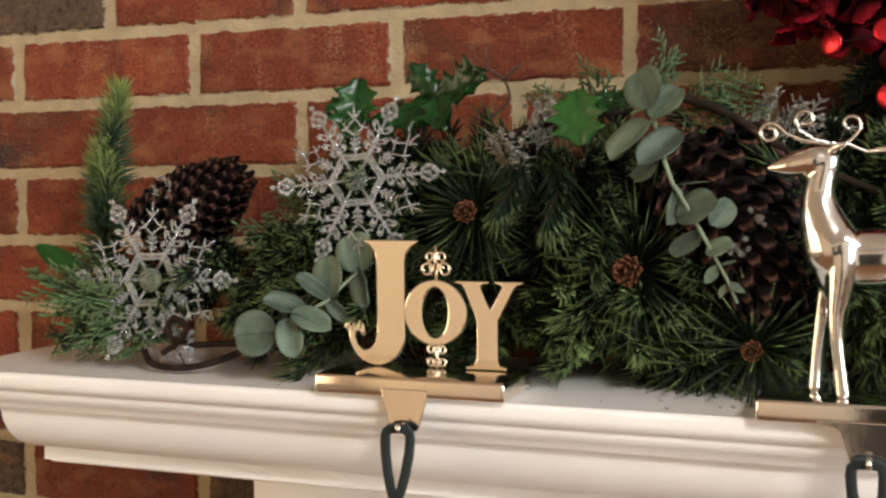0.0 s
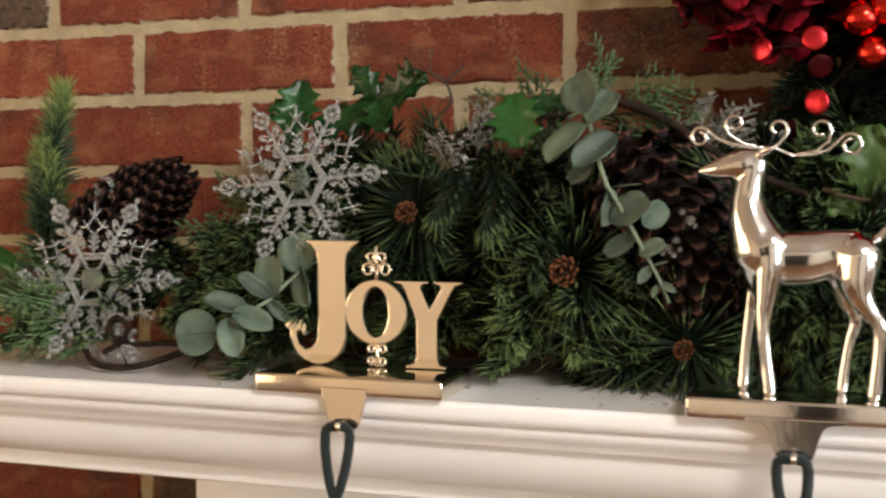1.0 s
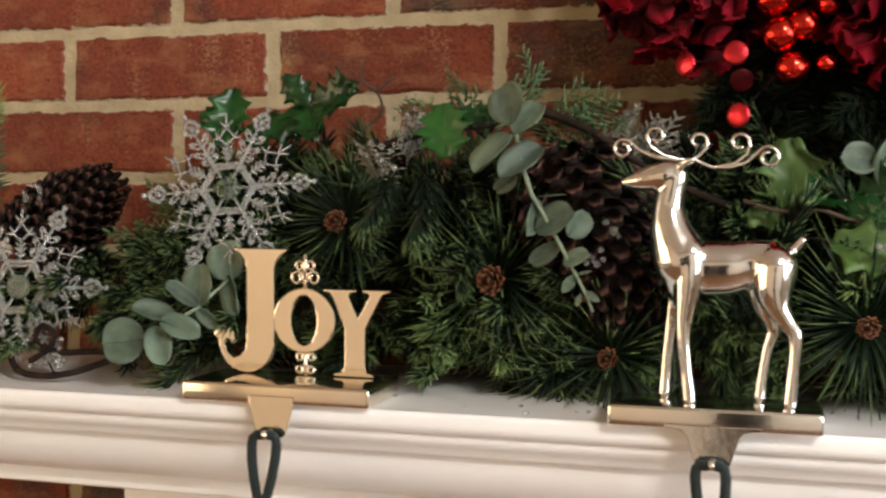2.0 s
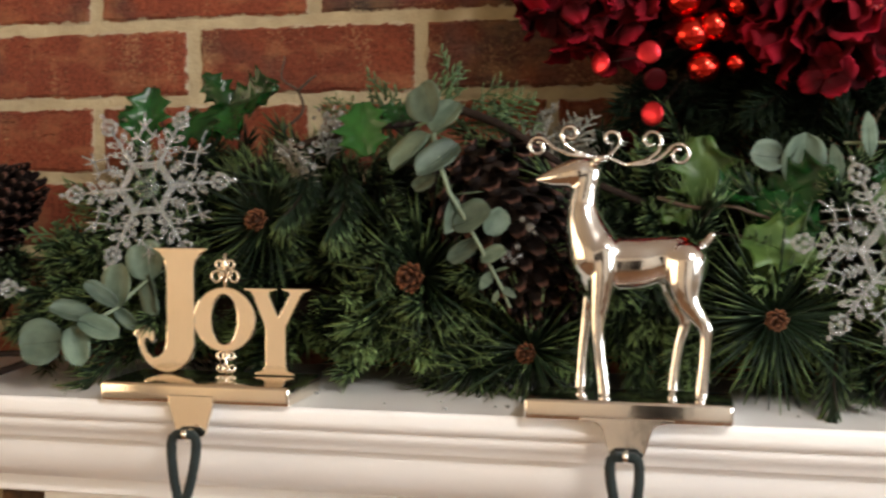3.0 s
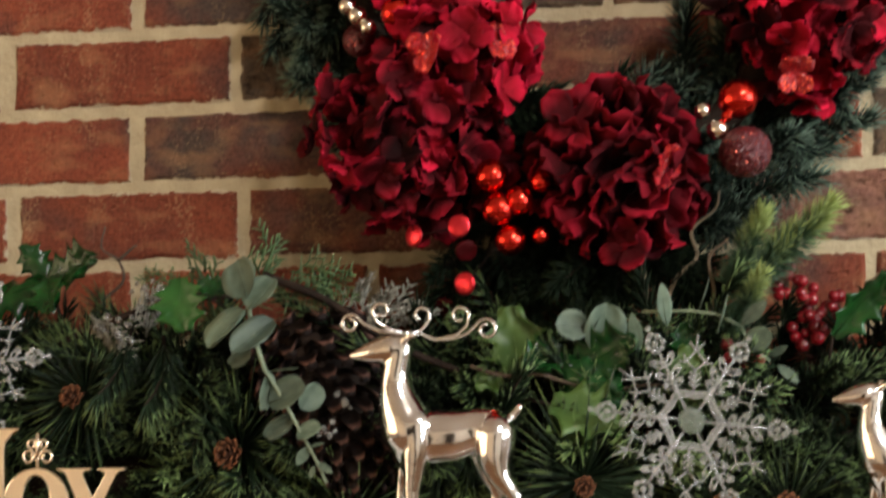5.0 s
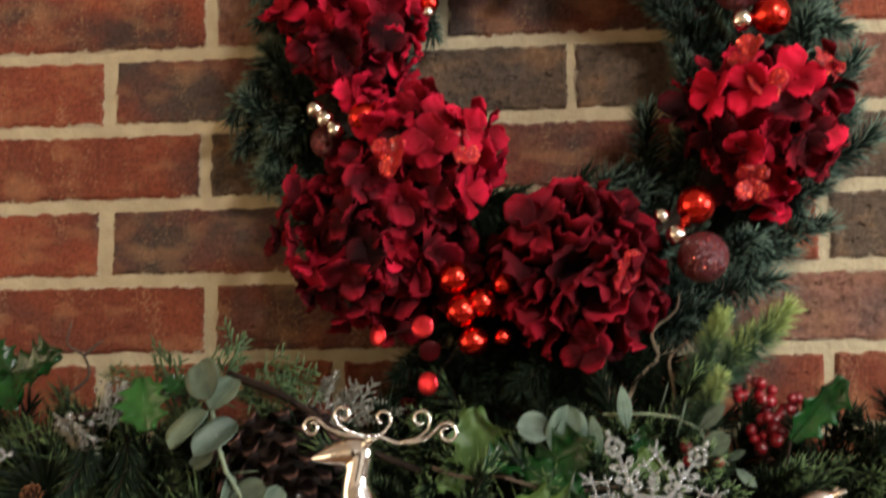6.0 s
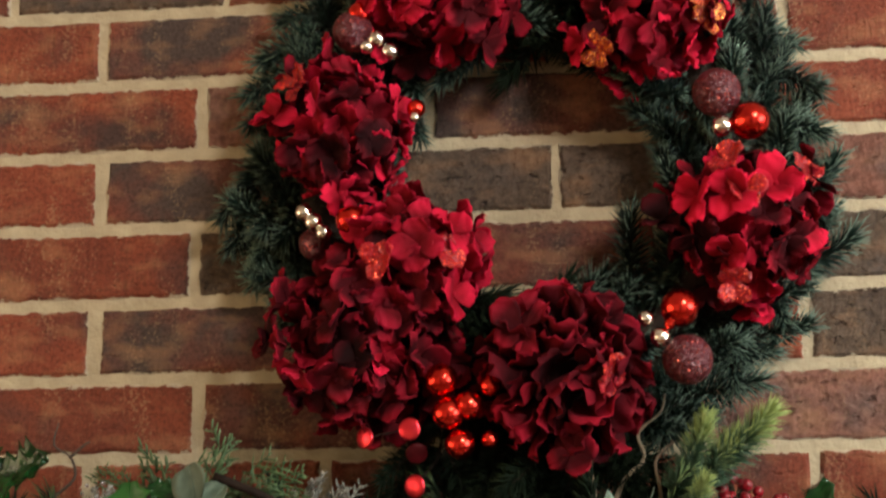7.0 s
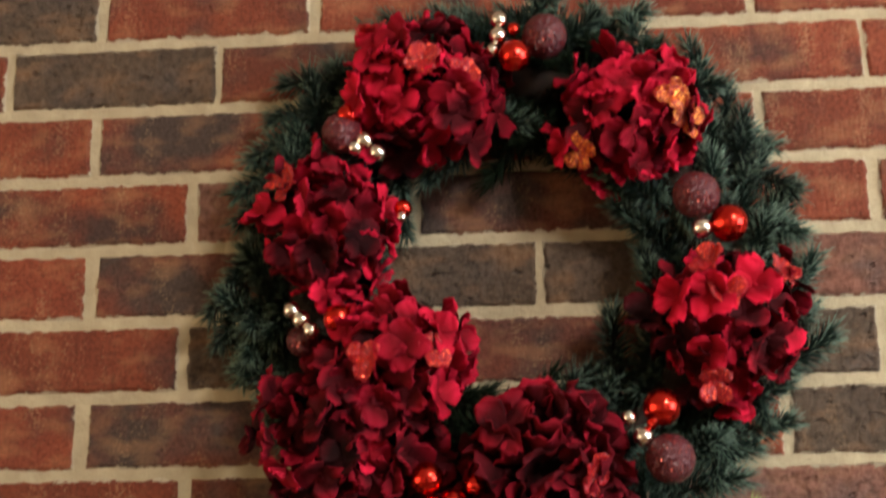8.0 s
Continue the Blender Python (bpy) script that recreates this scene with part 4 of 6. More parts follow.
# the dense back of the garland, against the bricks, its shade in the needle colour
def joined(name, pieces, *mats):
    """One mesh from many placed copies."""
    vs, fs, al, mi, k = [], [], [], [], 0
    for me, m in pieces:
        n = len(me.vertices)
        co = np.empty(n * 3)
        me.vertices.foreach_get("co", co)
        a = np.empty(n)
        me.attributes["along"].data.foreach_get("value", a)
        R = np.array(m)
        vs.append(co.reshape(-1, 3) @ R[:3, :3].T + R[:3, 3])
        al.append(a)
        for q in me.polygons:
            fs.append([k + i for i in q.vertices])
            mi.append(q.material_index)
        k += n
    out = bpy.data.meshes.new(name)
    out.from_pydata(np.concatenate(vs).tolist(), [], fs)
    out.attributes.new("along", "FLOAT", "POINT").data.foreach_set("value", np.concatenate(al))
    for m in mats:
        out.materials.append(m)
    out.polygons.foreach_set("material_index", mi)
    out.polygons.foreach_set("use_smooth", [True] * len(out.polygons))
    return out


SIMPLE = [pine_sprig(0.085, 0.026, 75, 1.25, 50, NEEDLE_SHADE, 13), pine_sprig(0.09, 0.030, 75, 1.25, 46, NEEDLE_SHADE, 14, 0.2)]
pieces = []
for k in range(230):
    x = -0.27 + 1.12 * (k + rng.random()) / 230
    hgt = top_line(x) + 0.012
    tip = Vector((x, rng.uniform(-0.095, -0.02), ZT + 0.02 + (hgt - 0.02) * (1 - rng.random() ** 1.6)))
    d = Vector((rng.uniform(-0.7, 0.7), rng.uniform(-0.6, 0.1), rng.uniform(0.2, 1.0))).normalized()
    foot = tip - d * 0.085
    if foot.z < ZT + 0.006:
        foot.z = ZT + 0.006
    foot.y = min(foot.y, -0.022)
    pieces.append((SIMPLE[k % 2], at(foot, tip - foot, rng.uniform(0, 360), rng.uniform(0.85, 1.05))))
tagged(on_garland("back_foliage", joined("back_foliage", pieces, NEEDLE_SHADE, BARK), Matrix(), "dense green needles at the back, darkened for shade"), kind="stuff")

r = random.Random(37)
for k in range(46):
    x = -0.21 + 0.60 * (k + r.random()) / 46
    tall = 0.205 if x < 0.08 else 0.180
    tip = Vector((x, -0.085 + r.uniform(-0.02, 0.03), ZT + tall - 0.035 * r.random()))
    d = Vector((r.uniform(-0.9, 0.9), r.uniform(-0.7, -0.1), r.uniform(0.3, 1.0))).normalized()
    on_garland("pine_sprig", SPRIGS[k % 2], at(tip - d * 0.095, d, r.uniform(0, 360), r.uniform(0.85, 1.05)))

# tufts of long needles round the small cones
for place, d, k, s in (((0.020, -0.122, 1.417), (-0.35, -0.9, 0.05), 0, 1.05), ((-0.107, -0.105, 1.457), (0.1, -0.9, 0.25), 0, 0.95), ((0.103, -0.128, 1.365), (-0.55, -0.8, 0.0), 0, 0.95),
                       ((0.270, -0.128, 1.393), (0.1, -1.0, 0.0), 0, 1.1), ((0.360, -0.115, 1.373), (0.2, -0.9, -0.2), 1, 0.95), ((0.410, -0.12, 1.370), (0.2, -0.9, 0.1), 0, 0.9),
                       ((0.030, -0.115, 1.375), (-0.3, -0.8, -0.35), 1, 1.0), ((0.060, -0.12, 1.352), (0.3, -0.9, -0.2), 1, 0.9), ((-0.02, -0.11, 1.39), (-0.5, -0.8, -0.1), 1, 0.95),
                       ((-0.235, -0.095, 1.375), (-0.3, -0.8, 0.2), 0, 0.8), ((0.62, -0.12, 1.39), (0.1, -0.9, 0.1), 0, 1.0), ((0.55, -0.11, 1.42), (0.2, -0.9, 0.3), 0, 0.9)):
    on_garland("needle_tuft", TUFTS[k], at(place, d, rng.uniform(0, 360), s))
# drooping boughs
for place, d, k, s in (((-0.045, -0.105, 1.500), (0.25, -0.55, -0.75), 0, 1.0), ((-0.070, -0.105, 1.505), (0.0, -0.55, -0.8), 0, 0.9), ((-0.02, -0.10, 1.492), (0.5, -0.5, -0.7), 0, 0.95), ((0.165, -0.10, 1.43), (-0.05, -0.3, -0.95), 1, 0.95),
                       ((0.185, -0.10, 1.425), (0.1, -0.3, -0.95), 1, 1.0), ((0.150, -0.10, 1.42), (-0.3, -0.3, -0.9), 1, 0.9), ((0.20, -0.10, 1.43), (0.25, -0.3, -0.9), 0, 0.95), ((0.36, -0.11, 1.40), (0.1, -0.4, -0.9), 1, 0.9), ((0.32, -0.11, 1.40), (-0.2, -0.4, -0.9), 1, 0.85)):
    on_garland("pine_bough", DROOP[k], at(place, d, rng.uniform(0, 360), s))
# cedar sprays
for place, d, k, s, spin in (((-0.010, -0.075, 1.500), (-0.15, -0.25, 1), 0, 0.80, 0), ((0.015, -0.08, 1.515), (0.35, -0.2, 1), 1, 0.7, 10), ((0.035, -0.085, 1.530), (1, -0.2, 0.05), 0, 0.58, 80), ((0.05, -0.085, 1.548), (1, -0.15, -0.25), 1, 0.55, 100), ((-0.035, -0.07, 1.53), (-0.9, -0.1, 0.5), 0, 0.5, 60),
                             ((-0.410, -0.12, 1.365), (-0.9, -0.35, 0.45), 1, 0.99, 30), ((-0.403, -0.11, 1.362), (-0.85, -0.3, 0.05), 0, 0.77, 70), ((-0.403, -0.125, 1.360), (-0.5, -0.5, 0.6), 1, 0.82, 20), ((-0.403, -0.115, 1.36), (-0.45, -0.5, -0.12), 1, 0.69, 50),
                             ((-0.433, -0.11, 1.36), (-1, -0.1, 0.25), 0, 0.69, 0), ((-0.388, -0.115, 1.357), (0.1, -0.6, -0.10), 0, 0.65, 40), ((-0.410, -0.12, 1.39), (-0.6, -0.2, 0.5), 0, 0.69, 10), ((-0.25, -0.07, 1.43), (-0.45, -0.35, 0.8), 1, 0.69, 30), ((-0.265, -0.08, 1.41), (-0.3, -0.5, 0.5), 0, 0.77, 60),
                             ((-0.418, -0.135, 1.375), (-0.55, -0.45, 0.25), 1, 0.69, 90), ((-0.395, -0.135, 1.375), (-0.3, -0.6, 0.25), 0, 0.73, 70), ((-0.418, -0.13, 1.385), (-0.95, -0.3, 0.1), 0, 0.65, 60), ((-0.425, -0.12, 1.372), (-0.7, -0.4, 0.8), 1, 0.60, 110), ((-0.388, -0.125, 1.365), (-0.25, -0.5, -0.05), 1, 0.60, 80), ((-0.410, -0.12, 1.355), (-0.6, -0.3, 0.05), 0, 0.65, 20), ((-0.433, -0.13, 1.350), (-0.9, -0.2, 0.1), 1, 0.52, 0), ((-0.384, -0.125, 1.355), (0.35, -0.4, 0.0), 0, 0.52, 10),
                             ((0.60, -0.09, 1.47), (0.5, -0.4, 0.6), 1, 1.0, 20)):
    on_garland("cedar_spray", CEDARS[k], at(place, d, spin, s))
for place, d, s, spin in (((0.080, -0.060, 1.505), (0.55, -0.2, 0.75), 0.70, 40), ((0.095, -0.065, 1.502), (0.9, -0.2, 0.50), 0.80, 70), ((0.115, -0.065, 1.500), (0.95, -0.2, 0.35), 0.70, 20), ((0.105, -0.06, 1.495), (0.4, -0.2, 0.8), 0.62, 60), ((-0.062, -0.095, 1.50), (0.2, -0.4, 1), 0.6, 40), ((-0.075, -0.11, 1.48), (-0.2, -0.5, 0.9), 0.6, 0)):
    on_garland("frosted_spray", FROSTY, at(place, d, spin, s), "silvery glitter-frosted sprig")

# dark woody stems across the top and thin curling twigs
def twig(name, pts, r0, r1, mat, label=""):
    g = Geo()
    # smooth the given way with a Catmull-Rom curve
    P = [Vector(p) for p in pts]
    P = [P[0] * 2 - P[1]] + P + [P[-1] * 2 - P[-2]]
    way = []
    for i in range(1, len(P) - 2):
        for k in range(6):
            t = k / 6
            a, b, c, d = P[i - 1], P[i], P[i + 1], P[i + 2]
            way.append(0.5 * ((2 * b) + (c - a) * t + (2 * a - 5 * b + 4 * c - d) * t * t + (3 * b - a - 3 * c + d) * t ** 3))
    way.append(P[-2])
    n = len(way)
    g.tube(way, [r0 + (r1 - r0) * i / (n - 1) for i in range(n)], n=8)
    return on_garland(name, g.mesh(name, mat), Matrix(), label)


twig("branch", [(0.03, -0.09, 1.545), (0.08, -0.10, 1.525), (0.13, -0.105, 1.492), (0.18, -0.10, 1.470)], 0.0036, 0.0024, BARK)
twig("branch", [(-0.13, -0.10, 1.495), (-0.10, -0.105, 1.508), (-0.04, -0.10, 1.526), (0.01, -0.09, 1.532)], 0.0025, 0.0035, BARK)
twig("branch", [(0.19, -0.115, 1.474), (0.215, -0.122, 1.467), (0.24, -0.127, 1.468), (0.262, -0.124, 1.461), (0.29, -0.12, 1.456), (0.32, -0.12, 1.459), (0.35, -0.12, 1.455)], 0.0015, 0.0009, TWIG)
twig("curly_twig", [(-0.115, -0.05, 1.530), (-0.100, -0.045, 1.545), (-0.104, -0.045, 1.562), (-0.116, -0.05, 1.572), (-0.113, -0.05, 1.590)], 0.0014, 0.0007, TWIG)
twig("curly_twig", [(-0.104, -0.045, 1.562), (-0.092, -0.045, 1.572), (-0.088, -0.045, 1.574)], 0.0014, 0.0007, TWIG)
twig("curly_twig", [(0.330, -0.06, 1.50), (0.345, -0.06, 1.535), (0.362, -0.055, 1.552), (0.358, -0.06, 1.572), (0.376, -0.06, 1.588), (0.380, -0.06, 1.602)], 0.0020, 0.0010, TAN_TWIG)
twig("curly_twig", [(0.318, -0.07, 1.50), (0.322, -0.07, 1.53), (0.317, -0.07, 1.55)], 0.0018, 0.0010, TAN_TWIG)
twig("curly_twig", [(0.36, -0.07, 1.49), (0.372, -0.07, 1.52), (0.37, -0.065, 1.55), (0.385, -0.065, 1.565)], 0.0018, 0.0009, TAN_TWIG)
twig("vine_loop", [(-0.385, -0.145, 1.350), (-0.36, -0.165, 1.337), (-0.325, -0.165, 1.336), (-0.295, -0.150, 1.345), (-0.288, -0.145, 1.352), (-0.31, -0.14, 1.352), (-0.335, -0.15, 1.352), (-0.352, -0.155, 1.362), (-0.345, -0.158, 1.373), (-0.334, -0.158, 1.368), (-0.338, -0.158, 1.356), (-0.355, -0.16, 1.345)], 0.0029, 0.0024, BARK, "dark brown twisted vine loop")

# upright pine tips, dark below and lime at the top
LIME = pine_sprig(0.085, 0.026, 480, 0.75, 60, NEEDLE_LIME, 41, 0.0, root=0.85)
for place, d, s in (((-0.478, -0.07, 1.390), (0.02, 0.0, 1), 1.25), ((-0.472, -0.065, 1.468), (0.06, 0.03, 1), 1.10), ((-0.474, -0.07, 1.43), (-0.05, -0.05, 1), 0.95), ((0.379, -0.09, 1.521), (0.39, -0.1, 0.92), 0.75), ((0.398, -0.085, 1.534), (0.75, -0.1, 0.65), 0.88), ((0.372, -0.105, 1.492), (0.5, -0.3, 0.8), 0.62), ((0.385, -0.085, 1.515), (0.62, -0.1, 0.75), 0.80)):
    on_garland("upright_pine_tip", LIME, at(place, d, rng.uniform(0, 360), s))

# ---- leaves and picks set in the garland ----
def sprig_of(name, label, category, group=""):
    return thing(name, None, label, category, group)


spines = lambda t, n: (2 * abs((n * t) % 1.0 - 0.5)) ** 1.7
holly_half = lambda w: (lambda t: 1.15 * w * (math.sin(math.pi * min(1, t * 0.96 + 0.02)) ** 0.6) * (0.58 + 0.42 * spines(t, 4)))
round_half = lambda w: (lambda t: w * math.sqrt(max(0.0, 1 - (2 * t - 1) ** 2)))
lance_half = lambda w: (lambda t: w * math.sin(math.pi * t) ** 0.8)
ivy_half = lambda w: (lambda t: 1.2 * w * (math.sin(math.pi * min(1, t * 0.96 + 0.02)) ** 0.55) * (0.55 + 0.45 * spines(t, 3)))


def leaf_mesh(name, length, half, cup, curl, mat, ruffle=0.0, seed=0.0, rows=16):
    g = Geo()
    g.blade(Matrix(), length, half, cup, curl, ruffle, 0.0005, rows, 7, seed=seed)
    g.tube([(0, u * length, curl * u * u * length + 0.0006) for u in (0.0, 0.3, 0.6, 0.9)], [0.0007, 0.0006, 0.0005, 0.0002], n=5)
    return g.mesh(name, mat)


HOLLY_LEAF = leaf_mesh("leaf", 0.055, holly_half(0.021), 0.50, 0.12, HOLLY, 0.11, 1.0, 32)
HOLLY_LEAF2 = leaf_mesh("leaf", 0.060, holly_half(0.023), -0.45, -0.16, HOLLY, 0.12, 2.0, 32)
BROAD_LEAF = leaf_mesh("leaf", 0.055, holly_half(0.021), 0.30, -0.10, HOLLY_LIGHT, 0.05, 3.0, 32)
IVY_LEAF = leaf_mesh("leaf", 0.055, ivy_half(0.024), 0.35, -0.12, IVY, 0.10, 1.5, 30)
ROUND_LEAF = leaf_mesh("leaf", 0.033, round_half(0.0148), 0.40, 0.10, SAGE, 0.03, 0.7, 14)
SMOOTH_LEAF = leaf_mesh("leaf", 0.060, lance_half(0.0105), 0.25, -0.10, HOLLY_LIGHT, 0.02, 0.4, 16)
LANCE_LEAF = leaf_mesh("leaf", 0.040, lance_half(0.0055), 0.25, 0.05, SAGE, 0.0, 0.2, 12)


def leaf_at(parent, me, foot, grow, face, size=1.0):
    """A leaf from its foot, growing along grow, its upper side turned to face."""
    y = Vector(grow).normalized()
    z = Vector(face)
    z = (z - y * z.dot(y)).normalized()
    x = y.cross(z)
    m = Matrix((x, y, z)).transposed().to_4x4()
    return part("leaf", me, parent, Matrix.Translation(foot) @ m @ Matrix.Diagonal((*(size if isinstance(size, tuple) else (size,) * 3), 1)))


def leaf_between(parent, me, foot, tip, half, face):
    """A leaf from its foot to its tip, of that half-width, its upper side turned to face."""
    foot, tip = Vector(foot), Vector(tip)
    y = (tip - foot).normalized()
    z = Vector(face)
    z = (z - y * z.dot(y)).normalized()
    x = y.cross(z)
    long, wide = (0.040, 0.0055) if me is LANCE_LEAF else (0.033, 0.0148)
    k = (tip - foot).length / long
    return part("leaf", me, parent, Matrix.Translation(foot) @ Matrix((x, y, z)).transposed().to_4x4() @ Matrix.Diagonal((half / wide, k, k, 1)))


def eucalyptus(label, leaves, stem, r):
    ob = sprig_of("eucalyptus_sprig", label, "eucalyptus", "eucalyptus sprigs")
    for row in leaves:
        leaf_between(ob, *row)
    g = Geo()
    n = len(stem)
    g.tube(stem, [r * (1 - 0.55 * i / n) for i in range(n)], n=7)
    part("stem", g.mesh("stem", SAGE_STEM), ob)


def leafy(name, label, category, leaves, stem=None, stem_mat=None, group="", r=0.0013):
    ob = sprig_of(name, label, category, group)
    for me, foot, grow, face, size in leaves:
        leaf_at(ob, me, foot, grow, face, size)
    if stem:
        g = Geo()
        g.tube(stem, [r] * (len(stem) - 1) + [r * 0.5], n=7)
        part("stem", g.mesh("stem", stem_mat or BARK), ob)
    return ob


F_ = (0, -1, 0.2)
leafy("holly_sprig", "dark green spiky holly leaf above the pine", "holly", [(HOLLY_LEAF, (-0.212, -0.085, 1.563), (-0.05, -0.3, -1), (0.2, -1, 0.3), 0.95), (HOLLY_LEAF2, (-0.212, -0.085, 1.550), (-0.9, -0.2, -0.3), (0, -1, 0.4), 0.55)], [(-0.212, -0.085, 1.565), (-0.205, -0.07, 1.50)], group="holly picks")
leafy("holly_sprig", "cluster of dark green glossy holly leaves", "holly", [(HOLLY_LEAF2, (-0.150, -0.075, 1.545), (-0.9, -0.3, -0.25), (0.1, -0.8, 0.6), 0.95), (HOLLY_LEAF, (-0.150, -0.075, 1.545), (0.85, -0.2, 0.25), (0, -1, 0.5), 0.95), (HOLLY_LEAF, (-0.148, -0.08, 1.548), (0.3, -0.5, -0.7), (0, -1, 0.3), 0.75), (HOLLY_LEAF2, (-0.152, -0.07, 1.548), (-0.5, -0.1, 0.6), (0, -1, 0.3), 0.6)], [(-0.15, -0.075, 1.547), (-0.14, -0.06, 1.50)], group="holly picks")
leafy("holly_sprig", "single bright green holly leaf facing out", "holly", [(BROAD_LEAF, (-0.020, -0.140, 1.543), (0.12, -0.25, -1), (-0.15, -1, 0.4), (1.02, 0.72, 0.72)), (HOLLY_LEAF, (-0.012, -0.125, 1.538), (0.8, 0.1, -0.2), (0, -1, 0.5), 0.5)], [(-0.020, -0.140, 1.543), (0.0, -0.09, 1.52)], group="holly picks")
leafy("holly_sprig", "long dark green leaf at the garland end", "holly", [(SMOOTH_LEAF, (-0.470, -0.105, 1.398), (-0.85, -0.1, 0.55), (0.2, -0.9, 0.8), 1.0)], [(-0.475, -0.105, 1.396), (-0.45, -0.1, 1.37)], group="holly picks")
leafy("holly_sprig", "dark green holly leaf beside red berries", "holly", [(HOLLY_LEAF, (0.451, -0.100, 1.490), (0.62, -0.1, 0.78), (0.35, -1, 0.1), (0.72, 1.08, 1.0))], [(0.451, -0.100, 1.490), (0.45, -0.07, 1.45)], group="holly picks")
leafy("ivy_pick", "pale and mid green lobed leaves behind the reindeer", "leaf pick", [(IVY_LEAF, (0.225, -0.105, 1.465), (-0.1, -0.2, 1), (0, -1, 0.2), 0.95), (IVY_LEAF, (0.222, -0.10, 1.470), (-0.7, -0.3, -0.2), (0, -1, 0.4), 0.6), (HOLLY_LEAF, (0.262, -0.11, 1.470), (0.9, -0.2, 0.35), (0, -1, 0.3), 1.0), (HOLLY_LEAF2, (0.255, -0.115, 1.478), (0.6, -0.4, -0.35), (0, -1, 0.3), 0.9), (HOLLY_LEAF, (0.262, -0.105, 1.485), (-0.6, -0.4, -0.25), (0, -1, 0.4), 0.8)], [(0.245, -0.1, 1.475), (0.25, -0.07, 1.42)])
leafy("ivy_pick", "pale lime green leaf lying on the needles", "leaf pick", [(IVY_LEAF, (0.248, -0.132, 1.447), (0.9, -0.25, -0.25), (0, -0.9, 0.6), 0.95), (IVY_LEAF, (0.25, -0.125, 1.445), (0.5, -0.3, -0.6), (0, -0.9, 0.4), 0.7)], [(0.248, -0.132, 1.447), (0.22, -0.1, 1.45)])
leafy("ivy_pick", "lime green leaf behind a snowflake", "leaf pick", [(IVY_LEAF, (0.346, -0.115, 1.44), (0.05, -0.15, 1), (0, -1, 0.2), 0.85), (HOLLY_LEAF, (0.345, -0.11, 1.47), (0.0, 0.0, 1), (0, -1, 0.2), 0.6)], [(0.346, -0.115, 1.44), (0.345, -0.09, 1.41)])
eucalyptus("two broad silver-dollar eucalyptus leaves over the ivy", (
    (ROUND_LEAF, (0.276, -0.118, 1.501), (0.252, -0.124, 1.503), 0.0115, (-0.2, -1, 0.25)),
    (ROUND_LEAF, (0.285, -0.11, 1.482), (0.289, -0.116, 1.519), 0.0156, (0.25, -1, 0.1))),
    [(0.278, -0.115, 1.499), (0.286, -0.105, 1.482), (0.284, -0.08, 1.457)], 0.0013)
eucalyptus("silver-dollar eucalyptus sprig trailing down over a cone", (
    (ROUND_LEAF, (0.038, -0.165, 1.527), (0.029, -0.15, 1.553), 0.0145, (-0.5, -0.35, 0.8)),
    (ROUND_LEAF, (0.039, -0.168, 1.519), (0.057, -0.155, 1.538), 0.0135, (-0.3, -0.7, 0.5)),
    (ROUND_LEAF, (0.038, -0.17, 1.518), (0.014, -0.172, 1.491), 0.0140, (-0.8, -0.6, 0.1)),
    (ROUND_LEAF, (0.057, -0.166, 1.511), (0.033, -0.188, 1.487), 0.0105, (0.25, -0.8, 0.55)),
    (ROUND_LEAF, (0.042, -0.172, 1.49), (0.025, -0.165, 1.482), 0.0055, (-0.4, -0.6, -0.5)),
    (ROUND_LEAF, (0.056, -0.178, 1.476), (0.049, -0.18, 1.450), 0.0065, (0.8, -0.6, 0.1)),
    (LANCE_LEAF, (0.056, -0.178, 1.476), (0.079, -0.185, 1.477), 0.0013, (0.0, -0.4, 0.9)),
    (ROUND_LEAF, (0.057, -0.182, 1.454), (0.085, -0.184, 1.464), 0.0125, (-0.1, -0.8, 0.55)),
    (ROUND_LEAF, (0.078, -0.178, 1.450), (0.089, -0.17, 1.466), 0.0092, (0.7, -0.7, 0.1)),
    (ROUND_LEAF, (0.074, -0.178, 1.446), (0.052, -0.172, 1.432), 0.0065, (-0.2, -0.75, -0.3)),
    (ROUND_LEAF, (0.076, -0.183, 1.432), (0.095, -0.186, 1.437), 0.0070, (0.0, -0.8, 0.6)),
    (LANCE_LEAF, (0.084, -0.181, 1.425), (0.075, -0.18, 1.412), 0.0040, (0.4, -0.9, 0.2)),
    (LANCE_LEAF, (0.083, -0.181, 1.424), (0.096, -0.184, 1.427), 0.0016, (0.0, -0.7, 0.7)),
    (LANCE_LEAF, (0.089, -0.182, 1.414), (0.101, -0.184, 1.407), 0.0028, (0.0, -0.9, 0.3)),
    (LANCE_LEAF, (0.088, -0.182, 1.412), (0.085, -0.182, 1.403), 0.0024, (-0.3, -0.9, 0.2))),
    [(0.038, -0.12, 1.533), (0.039, -0.165, 1.519), (0.045, -0.176, 1.501), (0.054, -0.18, 1.477), (0.063, -0.181, 1.463), (0.076, -0.182, 1.44), (0.083, -0.182, 1.427), (0.09, -0.182, 1.414), (0.096, -0.182, 1.4)], 0.0019)
